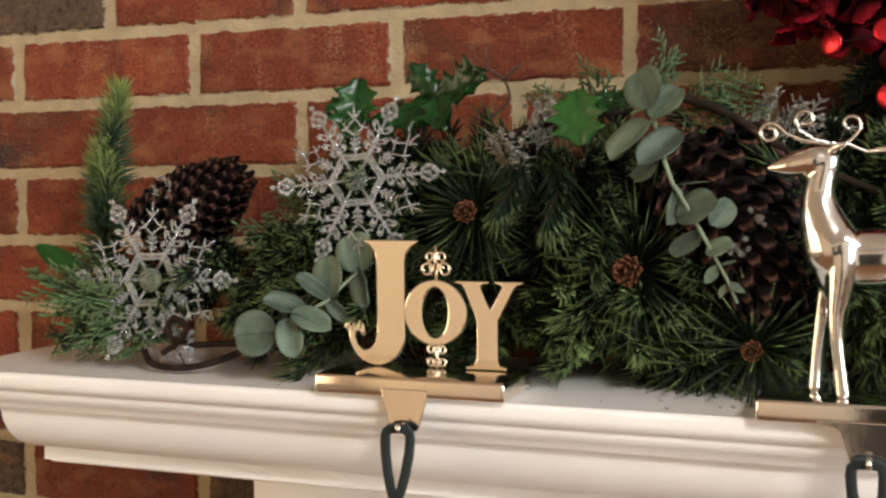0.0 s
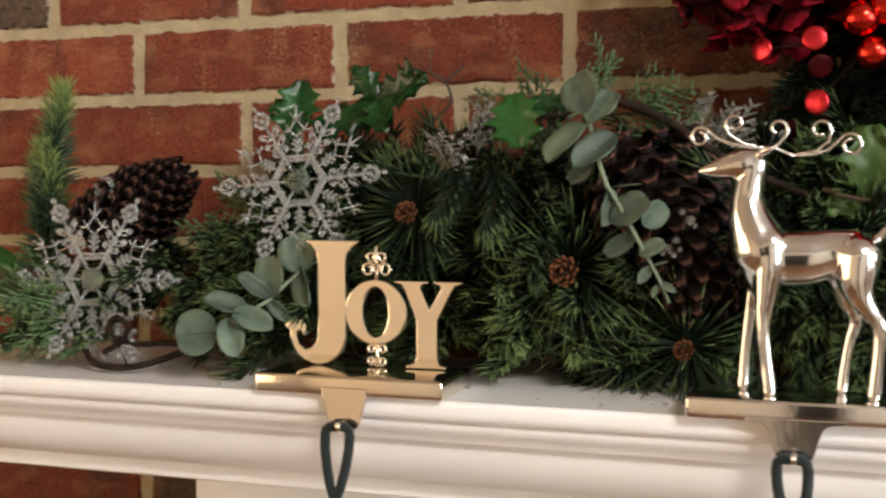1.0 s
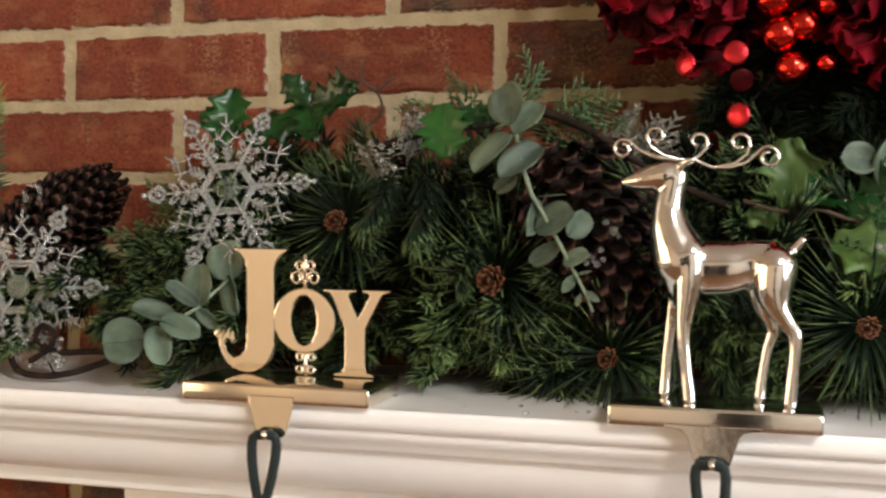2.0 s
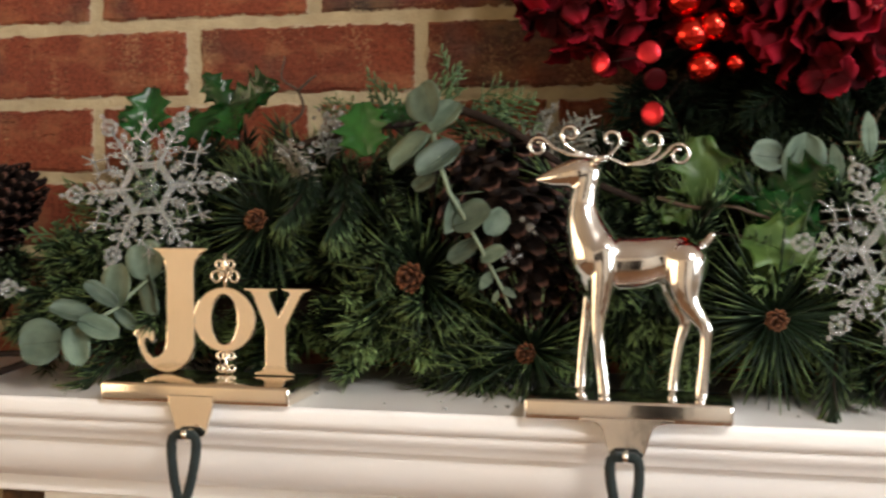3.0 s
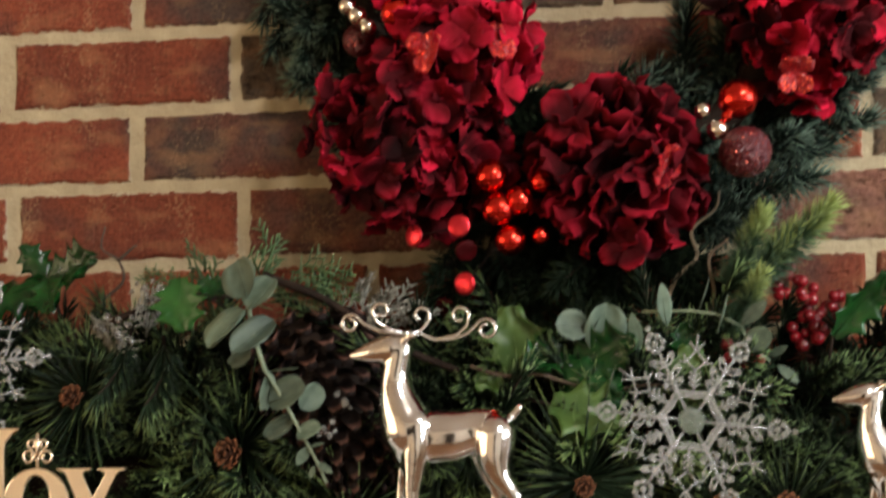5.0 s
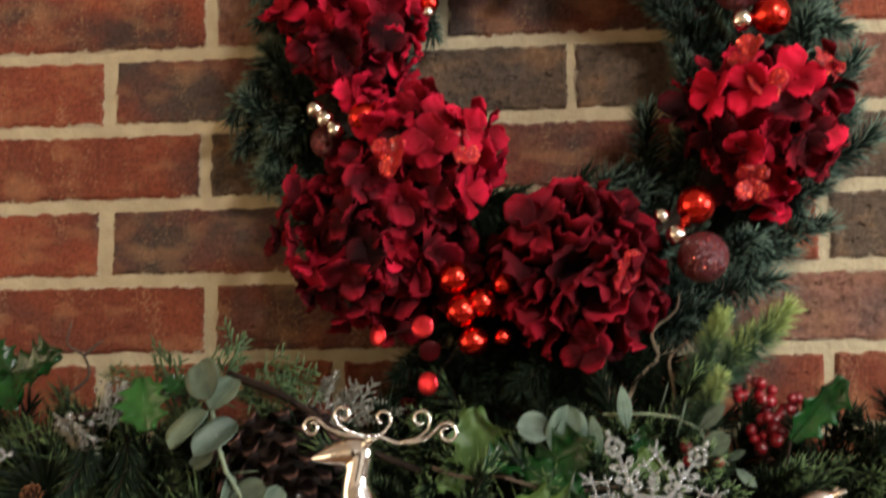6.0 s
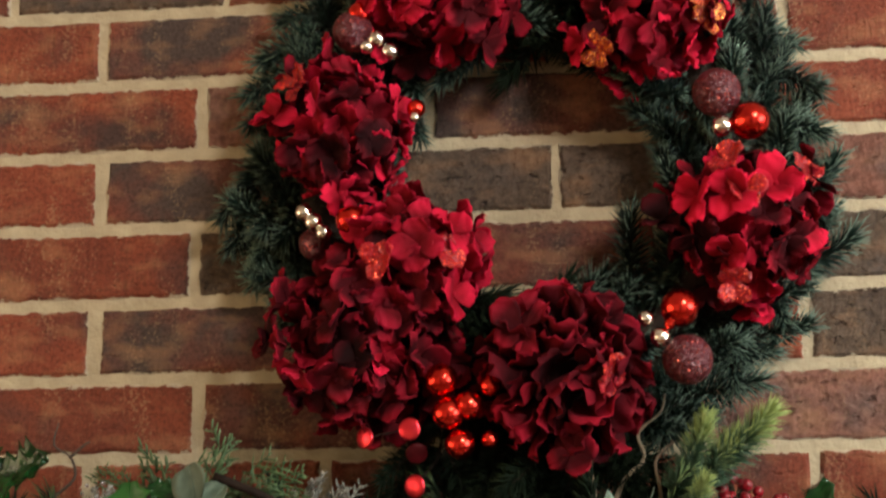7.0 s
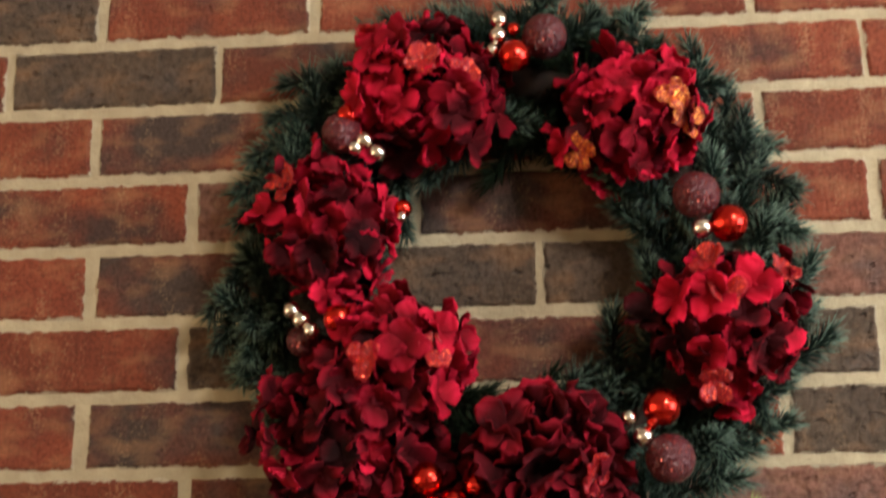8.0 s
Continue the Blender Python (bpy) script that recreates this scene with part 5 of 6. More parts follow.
eucalyptus("silver-dollar eucalyptus sprig leaning out beside the letters", (
    (ROUND_LEAF, (-0.235, -0.186, 1.370), (-0.267, -0.192, 1.366), 0.0175, (0.2, -0.95, 0.25)),
    (ROUND_LEAF, (-0.23, -0.184, 1.380), (-0.219, -0.19, 1.351), 0.0102, (0.45, -0.9, 0.15)),
    (ROUND_LEAF, (-0.215, -0.178, 1.384), (-0.247, -0.186, 1.391), 0.0095, (0.2, -0.6, 0.75)),
    (ROUND_LEAF, (-0.224, -0.186, 1.385), (-0.194, -0.18, 1.371), 0.0095, (0.3, -0.75, 0.5)),
    (ROUND_LEAF, (-0.203, -0.165, 1.392), (-0.201, -0.158, 1.425), 0.0140, (-0.2, -0.95, -0.1)),
    (ROUND_LEAF, (-0.203, -0.166, 1.393), (-0.227, -0.172, 1.410), 0.0068, (-0.3, -0.6, 0.7)),
    (ROUND_LEAF, (-0.183, -0.15, 1.412), (-0.192, -0.142, 1.441), 0.0155, (-0.1, -0.8, 0.6)),
    (ROUND_LEAF, (-0.186, -0.15, 1.417), (-0.175, -0.152, 1.387), 0.0105, (-0.4, -0.9, -0.1)),
    (ROUND_LEAF, (-0.206, -0.164, 1.392), (-0.189, -0.16, 1.377), 0.0055, (0.5, -0.8, -0.2))),
    [(-0.226, -0.184, 1.376), (-0.215, -0.178, 1.384), (-0.203, -0.165, 1.393), (-0.195, -0.158, 1.403), (-0.184, -0.148, 1.415), (-0.182, -0.11, 1.422)], 0.0017)
eucalyptus("narrow grey green leaves standing above the garland", (
    (LANCE_LEAF, (0.332, -0.12, 1.5), (0.328, -0.126, 1.532), 0.0056, (0.2, -1, 0.1)),
    (LANCE_LEAF, (0.312, -0.12, 1.483), (0.307, -0.126, 1.511), 0.0052, (-0.2, -1, 0)),
    (LANCE_LEAF, (0.355, -0.12, 1.512), (0.361, -0.126, 1.534), 0.0017, (0.9, -0.4, 0)),
    (LANCE_LEAF, (0.367, -0.12, 1.495), (0.373, -0.126, 1.522), 0.0022, (0.9, -0.4, 0.1)),
    (LANCE_LEAF, (0.383, -0.125, 1.5), (0.401, -0.131, 1.517), 0.0052, (0, -1, 0.4)),
    (ROUND_LEAF, (0.385, -0.13, 1.485), (0.403, -0.136, 1.494), 0.0087, (0, -1, 0.4)),
    (LANCE_LEAF, (0.401, -0.125, 1.478), (0.414, -0.131, 1.485), 0.003, (0, -1, 0.4)),
    (LANCE_LEAF, (0.407, -0.125, 1.472), (0.42, -0.131, 1.459), 0.0039, (0, -1, 0.4))),
    [(0.315, -0.115, 1.511), (0.35, -0.115, 1.511), (0.368, -0.115, 1.508), (0.385, -0.115, 1.499), (0.389, -0.115, 1.486), (0.404, -0.115, 1.474)], 0.0012)


def berry_spray(centre, count, spread, seed, label):
    r = random.Random(seed)
    ob = thing("berry_spray", Matrix.Translation(centre), label, "berries", "berry sprays")
    g = Geo()
    g.ball((0, 0, 0), 0.0049, 12, 8)
    me = g.mesh("berry", BERRY)
    st = Geo()
    for k in range(count):
        p = Vector((r.uniform(-1, 1), r.uniform(-0.6, 0.4), r.uniform(-1, 1))) * spread
        part("berry", me, ob, Matrix.Translation(p) @ Matrix.Scale(r.uniform(0.8, 1.1), 4))
        st.tube([p, p * 0.5 + Vector((0, 0.006, -spread * 0.6)), (0, 0.012, -spread * 1.4)], 0.0007, n=5)
    part("stem", st.mesh("stem", TWIG), ob)


berry_spray((0.427, -0.065, 1.530), 14, 0.012, 51, "tight cluster of shiny dark red berries")
berry_spray((0.386, -0.105, 1.483), 12, 0.012, 52, "red berries showing behind a clear snowflake")
berry_spray((0.455, -0.055, 1.513), 14, 0.014, 53, "spray of small dark red berries by the bricks")
berry_spray((0.440, -0.07, 1.495), 10, 0.012, 54, "spray of small dark red berries by the bricks")


def pine_cone(place, d, length, radius, rows, label):
    """A big open cone: woody scales in spirals round a core."""
    ob = thing("pine_cone", at(place, d), label, "pine cone", "pine cones")
    g = Geo()
    g.tube([(0, 0, u * length) for u in (0, 0.2, 0.5, 0.8, 0.97)], [radius * q for q in (0.35, 0.6, 0.6, 0.4, 0.1)], n=12)
    part("core", g.mesh("core", BARK), ob)
    g = Geo()
    half = lambda t: 0.0058 * (0.55 + 0.75 * t - 0.80 * t ** 5)
    g.blade(Matrix(), 0.021, half, -0.5, 0.22, 0.0, 0.0013, 5, 5)
    g.ball((0, 0.0195, 0.0052), 0.0030, 8, 6, (1.3, 0.8, 0.8))
    me = g.mesh("scale", CONE)
    r = random.Random(int(1000 * length))
    for k in range(rows):
        u = (k + 0.5) / rows
        an = k * 2.39996
        out = radius * (0.25 + 0.42 * math.sin(math.pi * min(1.0, 0.18 + 0.80 * u)) ** 0.8)
        lean = 12 + 52 * u
        foot = Vector((math.cos(an) * out * 0.8, math.sin(an) * out * 0.8, u * length * 0.96))
        grow = Vector((math.cos(an) * math.cos(radians(lean)), math.sin(an) * math.cos(radians(lean)), math.sin(radians(lean))))
        face = Vector((-math.cos(an) * 0.5, -math.sin(an) * 0.5, 1))
        y = grow.normalized()
        z = (face - y * face.dot(y)).normalized()
        m = Matrix((y.cross(z), y, z)).transposed().to_4x4()
        part("scale", me, ob, Matrix.Translation(foot) @ m @ Matrix.Scale((1.12 - 0.55 * u * u) * r.uniform(0.9, 1.08) * radius / 0.036 * math.sqrt(105 / rows), 4))
    return ob


pine_cone((-0.414, -0.085, 1.428), (0.78, 0.10, 0.58), 0.104, 0.043, 160, "large brown pine cone lying against the brick wall")
pine_cone((0.058, -0.090, 1.502), (0.42, -0.40, -0.75), 0.134, 0.049, 120, "large dark pine cone hanging among the needles")


def cone_scale():
    g = Geo()
    half = lambda t: 0.0042 * math.sin(math.pi * (0.15 + 0.8 * t)) ** 0.6
    g.blade(Matrix(), 0.0085, half, -0.3, 0.15, 0, 0.0008, 4, 3)
    return g.mesh("scale", CONE_SMALL)


SMALL_SCALE = cone_scale()


def small_cone(place, d, size, label):
    ob = thing("small_pine_cone", at(place, d, 0, size), label, "pine cone", "small pine cones")
    g = Geo()
    g.ball((0, 0, -0.002), 0.010, 12, 8, (1, 1, 1.2))
    part("core", g.mesh("core", CONE_SMALL), ob)
    for k in range(26):
        u = k / 26
        an = k * 2.39996
        th = radians(8 + 82 * math.sqrt(u))
        p = Vector((math.sin(th) * math.cos(an), math.sin(th) * math.sin(an), math.cos(th)))
        y = (p + Vector((0, 0, 0.8))).normalized()
        z = (p - y * p.dot(y))
        z = z.normalized() if z.length > 1e-4 else Vector((1, 0, 0))
        part("scale", SMALL_SCALE, ob, Matrix.Translation(p * 0.0085) @ Matrix((y.cross(z), y, z)).transposed().to_4x4())


small_cone((0.020, -0.150, 1.417), (-0.2, -0.9, 0.1), 0.72, "small brown pine cone in a tuft of needles")
small_cone((-0.107, -0.128, 1.457), (0.1, -0.9, 0.2), 0.58, "small brown pine cone in a tuft of needles")
small_cone((0.103, -0.150, 1.365), (-0.3, -0.9, 0.1), 0.5, "tiny reddish cone bud in a tuft of needles")
small_cone((0.270, -0.155, 1.393), (0.0, -1, 0.0), 0.5, "tiny reddish cone bud in a tuft of needles")
small_cone((0.362, -0.145, 1.373), (0.3, -0.8, 0.3), 0.82, "small brown pine cone below a snowflake")
small_cone((0.403, -0.15, 1.376), (0.3, -0.9, 0.1), 0.8, "small brown pine cone near the holder")
small_cone((0.423, -0.15, 1.355), (0.5, -0.7, -0.5), 0.95, "small brown pine cone near the holder")
small_cone((-0.248, -0.11, 1.355), (0.1, -0.9, 0.2), 1.0, "small brown pine cone behind the eucalyptus")


# ---- clear beads and fallen glitter ----
def bead_cluster(place, count, spread, seed, label):
    r = random.Random(seed)
    ob = thing("bead_cluster", Matrix.Translation(place), label, "beads", "clear bead clusters")
    g = Geo()
    g.ball((0, 0, 0), 0.0024, 8, 6)
    me = g.mesh("bead", CLEAR)
    for k in range(count):
        part("bead", me, ob, Matrix.Translation(Vector((r.uniform(-1, 1), r.uniform(-0.5, 0.5), r.uniform(-1, 1))) * spread) @ Matrix.Scale(r.uniform(0.7, 1.15), 4))
    g = Geo()
    g.tube([(0, 0, 0), (0.002, 0.01, -spread * 0.8), (0.0, 0.025, -spread * 1.6)], 0.0008, n=5)
    part("stem", g.mesh("stem", BARK), ob)


bead_cluster((-0.055, -0.112, 1.530), 16, 0.012, 91, "cluster of clear icy beads among needles")
bead_cluster((-0.074, -0.125, 1.505), 18, 0.013, 92, "cluster of clear icy beads among needles")
bead_cluster((-0.385, -0.112, 1.478), 10, 0.009, 93, "clear icy beads stuck on a pine cone")
bead_cluster((0.108, -0.176, 1.455), 5, 0.005, 94, "clear icy beads stuck on a pine cone")
bead_cluster((0.097, -0.178, 1.435), 6, 0.006, 95, "clear icy beads stuck on a pine cone")
bead_cluster((-0.352, -0.148, 1.352), 26, 0.020, 96, "heap of clear icy beads below a snowflake")
r = random.Random(97)
crumbs = []
cg = Geo()
cg.ball((0, 0, 0), 0.0015, 6, 5, (1, 1, 0.7))
crumb = cg.mesh("crumb", ICE)
for k in range(26):
    crumbs.append((crumb, Matrix.Translation((r.uniform(-0.45, 0.45), r.uniform(-0.19, -0.12), ZT + 0.0010)) @ Matrix.Scale(r.uniform(0.6, 1.3), 4)))
tagged(part("fallen_glitter", joined("fallen_glitter", crumbs, ICE)), "clear glitter crumbs fallen on the white shelf", "glitter", kind="stuff")


# ---- snowflakes ----
def snowflake(place, turn, tilt, size, label):
    """A clear moulded snowflake: hexagon, six beaded arms and six forked arms round a button."""
    ob = thing("snowflake_ornament", Matrix.Translation(place) @ Euler((radians(90 + tilt[0]), 0, radians(tilt[1]))).to_matrix().to_4x4() @ Matrix.Rotation(radians(turn), 4, "Z") @ Matrix.Scale(size, 4), label, "ornament", "snowflake ornaments")
    g = Geo()
    g.tube([(0, 0, -0.0022), (0, 0, 0.0), (0, 0, 0.0030), (0, 0, 0.0042)], [0.0085, 0.0100, 0.0095, 0.0065], n=24)
    part("button", g.mesh("button", BUTTON), ob, None, "clear round button")
    pol = lambda r, a, z=0.0: (r * math.cos(radians(a)), r * math.sin(radians(a)), z)
    # two nested hexagons whose sides bow slightly inwards
    for name, rad, thick in (("hexagon", 0.0242, 0.0018), ("inner_hexagon", 0.0203, 0.0012)):
        g = Geo()
        g.tube([pol(rad * (1.0 if i % 2 == 0 else 0.818), 30 * i) for i in range(13)], thick, n=7)
        part(name, g.mesh(name, ICE), ob)
    arm = Geo()
    arm.tube([(0.009, 0, 0), (0.0225, 0, 0), (0.0250, 0, 0), (0.061, 0, 0)], [0.0013, 0.0012, 0.0017, 0.0012], n=7)
    for x, ln, an in ((0.0325, 0.0128, 50), (0.0420, 0.0125, 46), (0.0265, 0.0085, 58)):
        for s in (1, -1):
            d = Vector((math.cos(radians(an)), s * math.sin(radians(an)), 0))
            p = Vector((x, 0, 0))
            side = Vector((-d.y, d.x, 0)) * 0.0019
            arm.tube([p + d * ln * 0.12, p + d * ln * 0.35 + side, p + d * ln * 0.85 + side, p + d * ln, p + d * ln * 0.85 - side, p + d * ln * 0.35 - side, p + d * ln * 0.12], 0.00085, n=6)
            arm.tube([p, p + d * ln * 0.25], 0.0010, n=6)
            arm.ball(p + d * ln * 0.72, 0.0015, 7, 5, (1, 1, 0.8))
    for x, y, q in ((0.0565, 0.0035, 0.0022), (0.0565, -0.0035, 0.0022), (0.0605, 0.0058, 0.0025), (0.0605, -0.0058, 0.0025), (0.0612, 0.0, 0.0028), (0.0655, 0.0036, 0.0025), (0.0655, -0.0036, 0.0025), (0.0683, 0.0, 0.0022), (0.0735, 0.0, 0.0024)):
        arm.ball((x, y, 0), q, 8, 6)
    arm.tube([(0.0535, 0, 0), (0.0605, 0.0068, 0), (0.0665, 0.0050, 0), (0.0705, 0.0, 0), (0.0665, -0.0050, 0), (0.0605, -0.0068, 0), (0.0535, 0, 0)], 0.0008, n=6)
    me = arm.tie().mesh("beaded_arm", ICE)
    fork = Geo()
    fork.tube([(0.0200, 0, 0), (0.0365, 0, 0)], [0.0012, 0.0009], n=6)
    for x, ln in ((0.0240, 0.0044), (0.0280, 0.0052), (0.0322, 0.0042)):
        for s in (1, -1):
            fork.tube([(x, 0, 0), (x + ln * 0.62, s * ln * 0.78, 0)], [0.0012, 0.0009], n=6)
            fork.ball((x + ln * 0.62, s * ln * 0.78, 0), 0.0012, 6, 5)
    for s in (1, -1):
        fork.tube([(0.0365, 0, 0), (0.0430, s * 0.0068, 0), (0.0515, 0, 0)], 0.0010, n=6)
        fork.tube([(0.0425, s * 0.0062, 0), (0.0425, s * 0.0125, 0)], [0.0010, 0.0008], n=6)
        fork.tube([(0.0430, s * 0.0068, 0), (0.0480, s * 0.0095, 0)], [0.0009, 0.0007], n=6)
        fork.tube([(0.0510, 0, 0), (0.0575, s * 0.0055, 0)], [0.0010, 0.0008], n=6)
    fork.tube([(0.0510, 0, 0), (0.0635, 0, 0)], [0.0011, 0.0008], n=6)
    mf = fork.tie().mesh("forked_arm", ICE)
    for k in range(6):
        part("beaded_arm", me, ob, Matrix.Rotation(radians(60 * k), 4, "Z"))
        part("forked_arm", mf, ob, Matrix.Rotation(radians(60 * k + 30), 4, "Z"))
    return ob


snowflake((-0.371, -0.150, 1.403), 0, (-6, 8), 1.0, "clear glittery plastic snowflake leaning at the garland end")
snowflake((-0.191, -0.140, 1.482), 5, (-10, 6), 0.93, "clear glittery plastic snowflake among holly leaves")
snowflake((0.343, -0.158, 1.437), -7, (-8, 0), 0.93, "clear glittery plastic snowflake over pine needles")

# ---- the wreath ----
WX, WZ = 0.272, 1.790
wreath = thing("wreath", Matrix.Translation((WX, -0.03, WZ)), "evergreen wreath with red hydrangeas and baubles on brick", "wreath")
IW = wreath.matrix_basis.inverted()


def on_wreath(name, me, m, label=""):
    return part(name, me, wreath, IW @ m, label)


g = Geo()
ringpts = [(0.172 * math.cos(u), -0.005 + 0.004 * math.sin(5 * u), 0.172 * math.sin(u)) for u in [2 * math.pi * i / 48 for i in range(49)]]
g.tube(ringpts, 0.016, n=8)
part("ring", g.mesh("ring", BARK), wreath)
r = random.Random(61)
for k in range(270):
    an = 2 * math.pi * (k + r.uniform(0, 1)) / 270
    lane = k % 6
    rad = (0.232, 0.118, 0.215, 0.15, 0.185, 0.240)[lane] + r.uniform(-0.012, 0.012)
    out = Vector((math.cos(an), 0, math.sin(an)))
    tan = Vector((-math.sin(an), 0, math.cos(an)))
    lean = (0.9, -0.5, 0.4, -0.1, 0.3, 0.6)[lane] + r.uniform(-0.25, 0.25)
    front = (-0.35, -0.30, -0.75, -0.55, -0.7, -0.15)[lane] + r.uniform(-0.2, 0.1)
    d = tan * (1.0 if k % 3 else -1.0) + out * lean * 1.2 + Vector((0, front, 0))
    p = Vector((WX + 0.006, -0.030 + r.uniform(-0.018, 0.006), WZ)) + out * rad - d.normalized() * 0.045
    # top gap and bottom take darker needles in place of shade
    in_shade = (56 < math.degrees(an) < 92 and rad < 0.225) or 236 < math.degrees(an) < 290
    me = WREATH_SHADE[k % 2] if in_shade else WREATH_SPRIGS[r.randrange(3)]
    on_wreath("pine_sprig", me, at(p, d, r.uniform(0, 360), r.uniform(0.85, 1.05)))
# the tangle that hangs under the wreath, its shade put into darker needles
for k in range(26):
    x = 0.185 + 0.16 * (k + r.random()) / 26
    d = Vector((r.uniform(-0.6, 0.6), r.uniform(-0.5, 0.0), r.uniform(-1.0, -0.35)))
    on_wreath("hanging_sprig", WREATH_SHADE[k % 2], at((x, -0.035 + r.uniform(-0.02, 0.0), 1.572 - 0.02 * r.random()), d, r.uniform(0, 360), r.uniform(0.8, 1.05)))


def floret_mesh(name, seed, mat, size):
    """Four ruffled petals round a small eye."""
    r = random.Random(seed)
    g = Geo()
    for k in range(4):
        m = Matrix.Rotation(radians(90 * k + r.uniform(-12, 12)), 4, "Z") @ Matrix.Rotation(radians(r.uniform(0, 50)), 4, "X")
        w = size * r.uniform(0.50, 0.62)
        half = lambda t, w=w: w * (math.sin(math.pi * (0.06 + 0.88 * t ** 0.8)) ** 0.55) * (0.35 + 0.65 * min(1, 1.6 * t))
        g.blade(m, size * r.uniform(0.9, 1.15), half, r.uniform(-0.25, 0.35), r.uniform(-0.40, 0.30), r.uniform(0.05, 0.13), 0.0004, 10, 9, seed=r.uniform(0, 6))
    g.ball((0, 0, 0.001), 0.0022, 6, 5)
    return g.mesh(name, mat)


FLORETS = [floret_mesh("floret", s, PETAL, 0.0208) for s in (1, 2, 3, 4)]
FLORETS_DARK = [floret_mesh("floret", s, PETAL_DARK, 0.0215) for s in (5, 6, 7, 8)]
FLORET_GLITTER = [floret_mesh("floret", s, PETAL_GLITTER, 0.0165) for s in (9, 10)]
FLORET_SPARKLE = [floret_mesh("floret", s, PETAL_SPARKLE, 0.0200) for s in (13, 14)]


def ruffled_petal(seed):
    """A broad petal with a deeply waved rim, standing along +z."""
    r = random.Random(seed)
    g = Geo()
    half = lambda t: 0.0215 * (0.35 + 0.65 * min(1.0, 1.5 * t)) * math.sin(math.pi * (0.10 + 0.80 * t)) ** 0.5
    g.blade(Matrix.Rotation(radians(90), 4, "X"), 0.036, half, r.uniform(0.3, 0.7), r.uniform(-0.25, 0.3), 0.11, 0.0004, 12, 13, seed=r.uniform(0, 6))
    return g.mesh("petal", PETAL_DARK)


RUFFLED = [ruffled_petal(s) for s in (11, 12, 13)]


def hydrangea(place, radii, count, dark, seed, glitter, ruffled=0, gold=False):
    """A round head of florets under the wreath's own empty; each floret is a piece of the head."""
    r = random.Random(seed)
    g = Geo()
    # inner ball, coloured as the shade in the gaps
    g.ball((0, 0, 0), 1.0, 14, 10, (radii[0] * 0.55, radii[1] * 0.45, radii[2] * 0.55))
    head = on_wreath("hydrangea_head", g.mesh("hydrangea_head", GAP_SHADE), Matrix.Translation(place), "burgundy hydrangea head with shade in its colour" if dark > 0.5 else "crimson fabric hydrangea head")
    for k in range(count):
        u = (k + 0.5) / count
        zz = 1 - 1.55 * u                      # mostly the side that faces the room
        an = k * 2.39996 + r.uniform(-0.2, 0.2)
        q = math.sqrt(max(0, 1 - zz * zz))
        nrm = Vector((q * math.cos(an), -zz, q * math.sin(an)))
        p = Vector((nrm.x * radii[0], nrm.y * radii[1], nrm.z * radii[2])) * r.uniform(0.52, 1.05)
        d = nrm + Vector((r.uniform(-0.75, 0.75), r.uniform(-0.45, 0.45), r.uniform(-0.75, 0.75)))
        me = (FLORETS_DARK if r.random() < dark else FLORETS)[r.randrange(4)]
        part("floret", me, head, at(p, d, r.uniform(0, 360), r.uniform(0.85, 1.12)))
    for k in range(ruffled):
        zz = 1 - 1.35 * (k + 0.5) / ruffled
        an = k * 2.39996
        q = math.sqrt(max(0, 1 - zz * zz))
        nrm = Vector((q * math.cos(an), -zz, q * math.sin(an)))
        p = Vector((nrm.x * radii[0], nrm.y * radii[1], nrm.z * radii[2])) * r.uniform(0.42, 0.60)
        part("petal", RUFFLED[k % 3], head, at(p, nrm + Vector((r.uniform(-0.4, 0.4), r.uniform(-0.3, 0.3), r.uniform(-0.4, 0.4))), r.uniform(0, 360), r.uniform(0.85, 1.1)))
    for gx, gz in glitter:
        d = Vector((gx, -0.8, gz))
        p = Vector((gx * radii[0], -radii[1] * math.sqrt(max(0.05, 1 - gx * gx - gz * gz)) * 1.02, gz * radii[2]))
        part("glitter_floret", (FLORET_GLITTER if gold else FLORET_SPARKLE)[r.randrange(2)], head, at(p, d, r.uniform(0, 360), 0.92 if gold else 0.78), "floret with orange glitter" if gold else "floret with red glitter")


hydrangea((0.206, -0.075, 1.942), (0.076, 0.052, 0.060), 58, 0.35, 71, [(0.05, 0.1), (0.5, -0.1), (-0.5, 0.75)])
hydrangea((0.379, -0.075, 1.912), (0.056, 0.048, 0.062), 42, 0.15, 72, [(0.58, 0.02), (0.82, -0.22), (-0.72, -0.60)], gold=True)
hydrangea((0.445, -0.078, 1.733), (0.060, 0.052, 0.068), 48, 0.52, 73, [(-0.25, 0.6), (0.75, 0.5), (-0.25, -0.75), (-0.1, 0.2)])
# the two low heads: shade put in by mostly dark petals
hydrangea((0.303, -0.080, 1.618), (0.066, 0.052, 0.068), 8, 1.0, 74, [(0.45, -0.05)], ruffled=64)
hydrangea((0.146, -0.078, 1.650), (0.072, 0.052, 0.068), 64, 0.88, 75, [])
hydrangea((0.184, -0.088, 1.713), (0.054, 0.052, 0.048), 44, 0.10, 76, [(-0.3, -0.2), (0.55, -0.1)])
hydrangea((0.127, -0.075, 1.818), (0.057, 0.048, 0.064), 44, 0.30, 77, [(-0.5, 0.5), (-0.6, 0.65)])


def bauble(place, radius, mat, label, hang=(0, 0.02, 0.01)):
    g = Geo()
    g.ball((0, 0, 0), radius, 24, 16)
    ob = on_wreath("bauble", g.mesh("bauble", mat), Matrix.Translation(place), label)
    g = Geo()
    h = Vector(hang).normalized()
    g.tube([h * radius * 0.9, h * radius * 1.22], radius * 0.22, n=10)
    part("cap", g.mesh("cap", SILVER), ob)


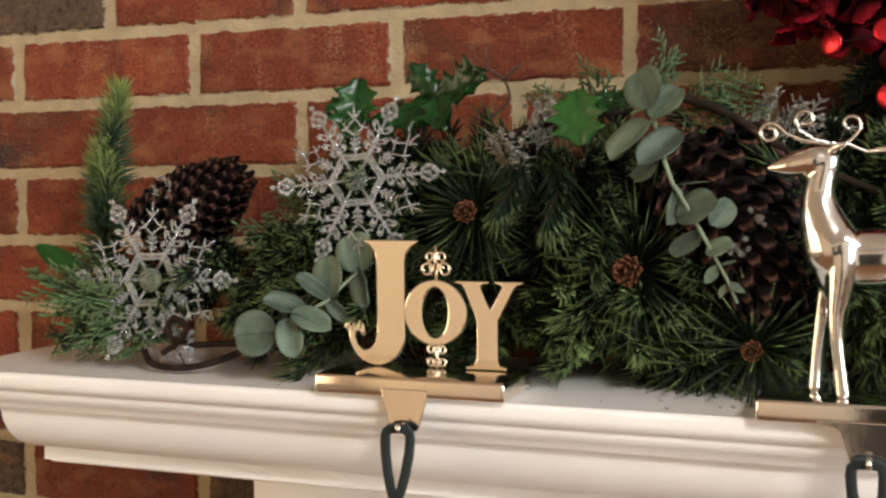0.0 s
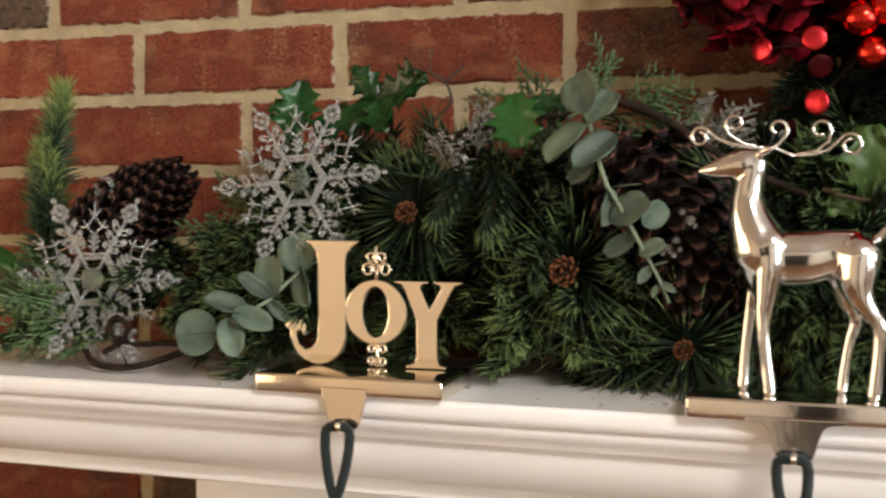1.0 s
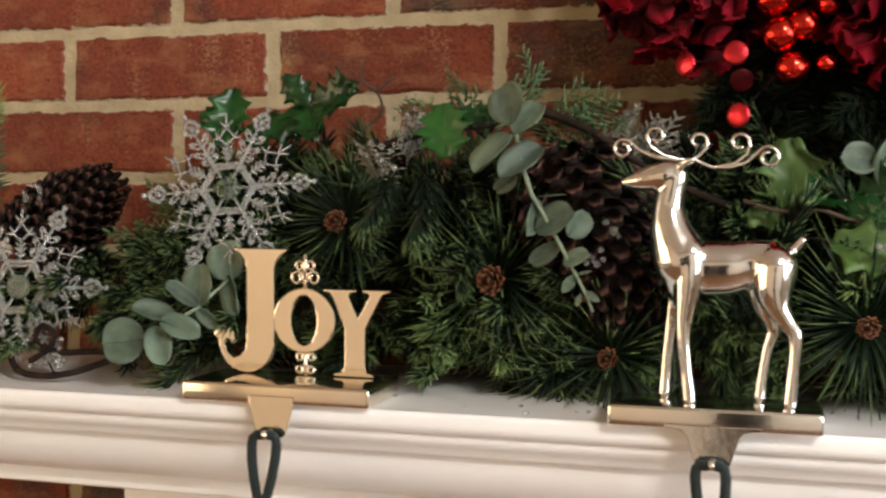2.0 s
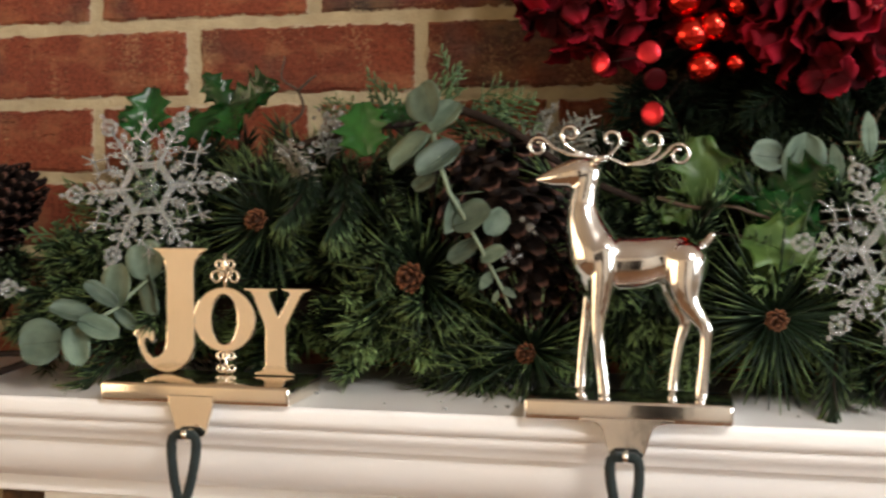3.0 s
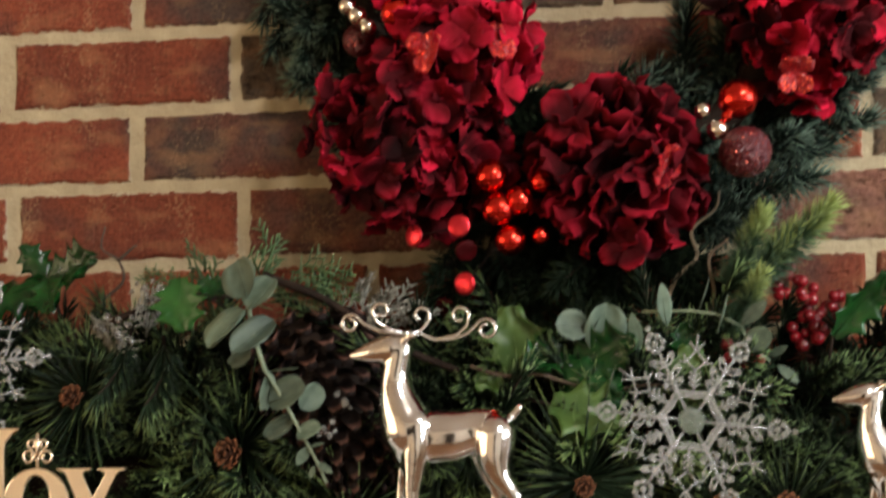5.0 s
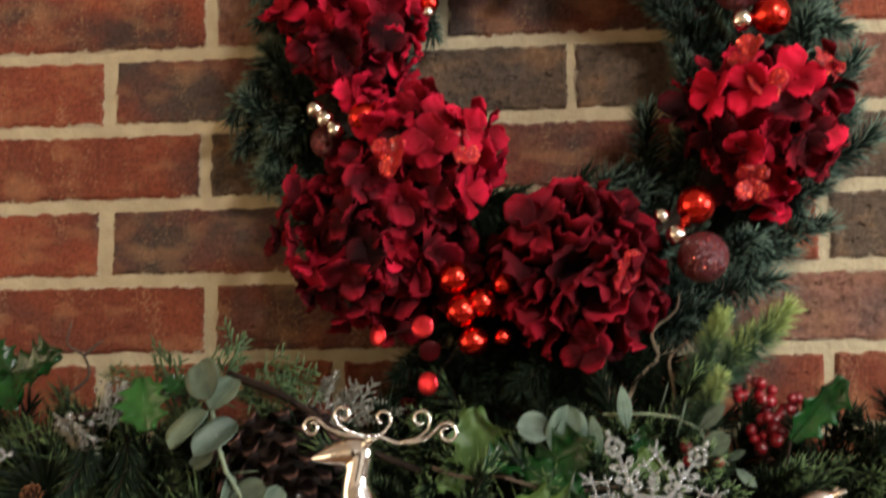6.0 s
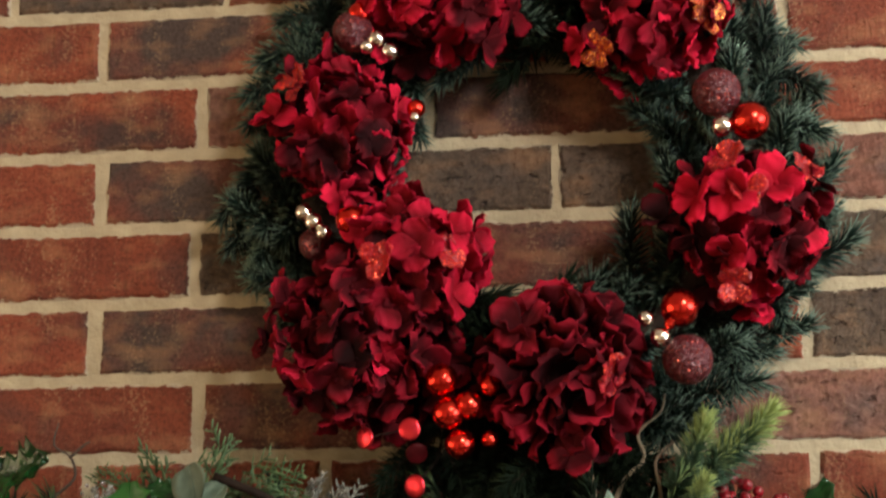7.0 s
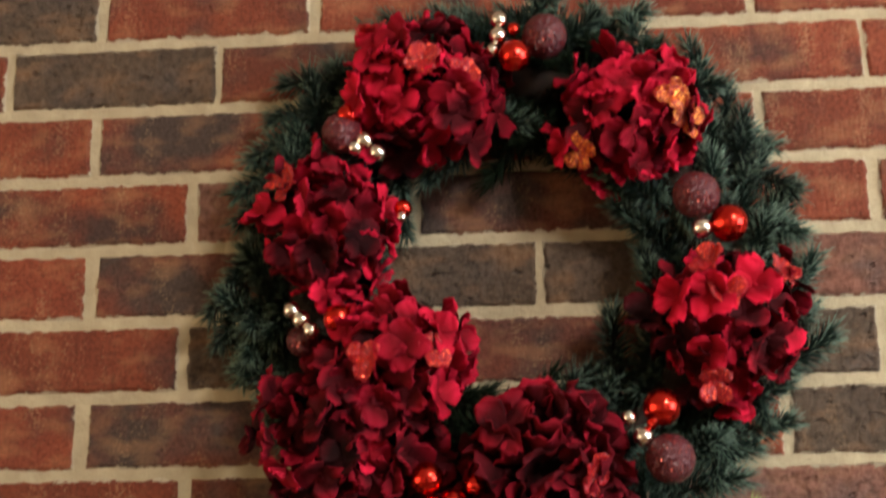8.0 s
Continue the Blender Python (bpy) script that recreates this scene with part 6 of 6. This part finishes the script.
RB, SB, GB = "shiny red metallic bauble", "small silver bauble", "burgundy glitter bauble"
for place, radius, mat, label in (((0.286, -0.105, 1.957), 0.0135, RED_METAL, RB), ((0.312, -0.092, 1.979), 0.0190, BURGUNDY_GLITTER, GB), ((0.274, -0.10, 1.992), 0.0075, SILVER, SB), ((0.273, -0.102, 1.977), 0.0075, SILVER, SB), ((0.268, -0.10, 1.965), 0.0055, SILVER, SB), ((0.286, -0.10, 1.983), 0.0055, RED_METAL, RB),
                                  ((0.427, -0.105, 1.832), 0.0188, BURGUNDY_GLITTER, GB), ((0.451, -0.105, 1.808), 0.0150, RED_METAL, RB), ((0.429, -0.108, 1.804), 0.0085, SILVER, SB),
                                  ((0.389, -0.108, 1.664), 0.0145, RED_METAL, RB), ((0.374, -0.108, 1.642), 0.0078, SILVER, SB), ((0.364, -0.105, 1.657), 0.0062, SILVER, SB), ((0.381, -0.108, 1.652), 0.0045, RED_METAL, RB), ((0.393, -0.108, 1.625), 0.0188, BURGUNDY_GLITTER, GB),
                                  ((0.208, -0.105, 1.614), 0.0130, RED_METAL, RB), ((0.228, -0.105, 1.595), 0.0115, RED_METAL, RB), ((0.213, -0.108, 1.589), 0.0125, RED_METAL, RB), ((0.221, -0.105, 1.566), 0.0115, RED_METAL, RB), ((0.245, -0.105, 1.609), 0.0085, RED_METAL, RB), ((0.243, -0.10, 1.569), 0.0070, RED_METAL, RB),
                                  ((0.140, -0.11, 1.739), 0.0120, RED_METAL, RB), ((0.108, -0.095, 1.742), 0.0075, SILVER, SB), ((0.100, -0.095, 1.750), 0.0070, SILVER, SB), ((0.116, -0.095, 1.733), 0.0065, SILVER, SB), ((0.105, -0.075, 1.728), 0.0130, BURGUNDY_GLITTER, GB),
                                  ((0.140, -0.095, 1.899), 0.0165, BURGUNDY_GLITTER, GB), ((0.160, -0.10, 1.890), 0.0078, SILVER, SB), ((0.171, -0.10, 1.879), 0.0070, SILVER, SB), ((0.152, -0.10, 1.884), 0.0060, SILVER, SB), ((0.146, -0.10, 1.912), 0.0095, RED_METAL, RB), ((0.191, -0.095, 1.832), 0.0075, RED_METAL, RB), ((0.190, -0.098, 1.824), 0.0045, SILVER, SB)):
    bauble(place, radius, mat, label)


def foil_disc(place, face, radius, mat, foot):
    g = Geo()
    g.tube([(0, 0, -0.0008), (0, 0, 0.0), (0, 0, 0.0012), (0, 0, 0.002)], [radius * 0.93, radius, radius * 0.97, radius * 0.80], n=24)
    m = at(place, face)
    ob = on_wreath("foil_disc", g.mesh("foil_disc", mat), m, "round red disc on a thin wire")
    g = Geo()
    q = m.inverted() @ Vector(foot)
    g.tube([(0, 0, -0.0005), q * 0.5 + Vector((0, 0, -0.006)), q], 0.0006, n=5)
    part("wire", g.mesh("wire", BARK), ob)


# the lower discs take the darkened colour in place of shade
for place, face, radius, mat in (((0.148, -0.095, 1.572), (-0.75, -1, 0.05), 0.0085, RED_FOIL), ((0.183, -0.102, 1.578), (-0.1, -1, 0.1), 0.0088, RED_FOIL), ((0.185, -0.088, 1.535), (-0.5, -1, 0.0), 0.0092, RED_FOIL), ((0.187, -0.092, 1.560), (0.2, -1, -0.5), 0.0085, SHADED_DISC), ((0.168, -0.062, 1.516), (-0.3, -0.8, -0.6), 0.0105, SHADED_DISC),
                                 ((0.195, -0.060, 1.524), (0.4, -0.5, -0.9), 0.010, SHADED_DISC), ((0.222, -0.055, 1.518), (0.3, -0.6, -0.9), 0.010, SHADED_DISC), ((0.216, -0.062, 1.500), (0.7, -0.6, -0.5), 0.011, SHADED_DISC)):
    foil_disc(place, face, radius, mat, (0.225, -0.06, 1.59))

# ---- the brick wall, last ----
COURSE, MODULE, JOINT, BED = 0.0670, 0.2070, 0.0115, 0.0088
Z6 = 1.627                       # the bed joint that the others are counted from
wall = tagged(new("wall_north", bm_mesh(box(X0, 0.0026, 0.0, X1, 0.12, H), "wall_north", MORTAR)), "red brick chimney wall with pale lime mortar", kind="structure")


def brick_outline(seed):
    r = random.Random(seed)
    hx, hz = (MODULE - JOINT) / 2, (COURSE - BED) / 2
    pts = []
    for (xa, za), (xb, zb), n in (((-hx, -hz), (hx, -hz), 11), ((hx, -hz), (hx, hz), 4), ((hx, hz), (-hx, hz), 11), ((-hx, hz), (-hx, -hz), 4)):
        for i in range(n):
            u = i / n
            pts.append((xa + (xb - xa) * u + r.uniform(-0.0019, 0.0014), za + (zb - za) * u + r.uniform(-0.0015, 0.0015)))
    return pts, r


def brick_verts(seed):
    pts, r = brick_outline(seed)
    n = len(pts)
    k = 1 - 0.0035 / 0.0967
    kz = 1 - 0.0032 / 0.0268
    vs = [(x * k, r.uniform(-0.0006, 0.0004), z * kz) for x, z in pts] + [(x, 0.0028 + r.uniform(-0.0006, 0.0006), z) for x, z in pts] + [(x, 0.045, z) for x, z in pts]
    fs = [tuple(range(n))]
    for a in (0, n):
        fs += [(a + (i + 1) % n, a + i, a + n + i, a + n + (i + 1) % n) for i in range(n)]
    return vs, fs


def brick_mesh(seed, mat):
    vs, fs = brick_verts(seed)
    me = bpy.data.meshes.new("brick")
    me.from_pydata(vs, [], fs)
    me.materials.append(mat)
    me.update()
    return me


KINDS = {k: [brick_mesh(10 * i + s, m) for s in range(5)] for i, (k, m) in enumerate((("r", BRICK_RED), ("f", BRICK_FLASHED), ("b", BRICK_BROWN), ("p", BRICK_PLUM)))}
# bricks that are not plain red: (course above or below the counted joint, place along the course)
# dark ones behind the wreath's opening also hold its shade in their colour
ODD = {(5, -1): "b", (6, -1): "b", (4, 0): "f", (5, 0): "f", (2, 0): "f", (2, 1): "b", (2, 2): "b", (2, 3): "p", (1, 0): "b", (1, 1): "f", (1, 2): "b", (1, 3): "p", (0, 0): "f", (0, 1): "f", (0, 3): "b", (-1, 0): "f", (-1, 2): "p", (-1, 3): "p", (0, -3): "b", (-7, -2): "b", (-7, -4): "b", (-6, -3): "f", (3, 2): "r", (4, 2): "r", (4, 3): "r", (5, 2): "r", (5, 3): "r", (6, 1): "r", (6, 2): "r", (6, 0): "r", (-2, 2): "r", (-2, 3): "r", (3, 1): "f"}
rest_v, rest_f = [], []
r = random.Random(81)
for row in range(-24, 15):
    z = Z6 + COURSE * (row + 0.5)
    if z - COURSE / 2 < 0.0 or z + COURSE / 2 > H:
        continue
    odd = row % 2
    for colm in range(-11, 15):
        drift = -0.0035 * max(0, colm + 0.5) + (0.017 - 0.005 * colm if row == 5 else -0.006 if row == 1 else 0.0)
        x = (-0.010 if odd else -0.104) + MODULE * (colm + 0.5) + drift + r.uniform(-0.0015, 0.0015)
        if x - 0.1 < X0 or x + 0.1 > X1:
            continue
        kind = ODD.get((row, colm)) or r.choices("rfbp", (0.72, 0.14, 0.06, 0.08))[0]
        if (row, colm) not in ODD and -0.75 < x < 0.0 and 1.3 < z < 2.0:
            kind = "r"
        if -0.9 < x < 0.95 and 1.05 < z < 2.35:
            part("brick", KINDS[kind][r.randrange(5)], wall, Matrix.Translation((x, 0.0, z)) @ Matrix.Rotation(radians(r.uniform(-0.25, 0.25)), 4, "Y"))
        else:
            vs, fs = brick_verts(900 + (row * 31 + colm) % 40)
            k = len(rest_v)
            rest_v += [(vx + x, vy, vz + z) for vx, vy, vz in vs]
            rest_f += [tuple(k + i for i in f) for f in fs]
me = bpy.data.meshes.new("brickwork")
me.from_pydata(rest_v, [], rest_f)
me.materials.append(BRICK_FAR)
tagged(part("brickwork", me, wall), "red brick courses beyond the mantel", kind="stuff")
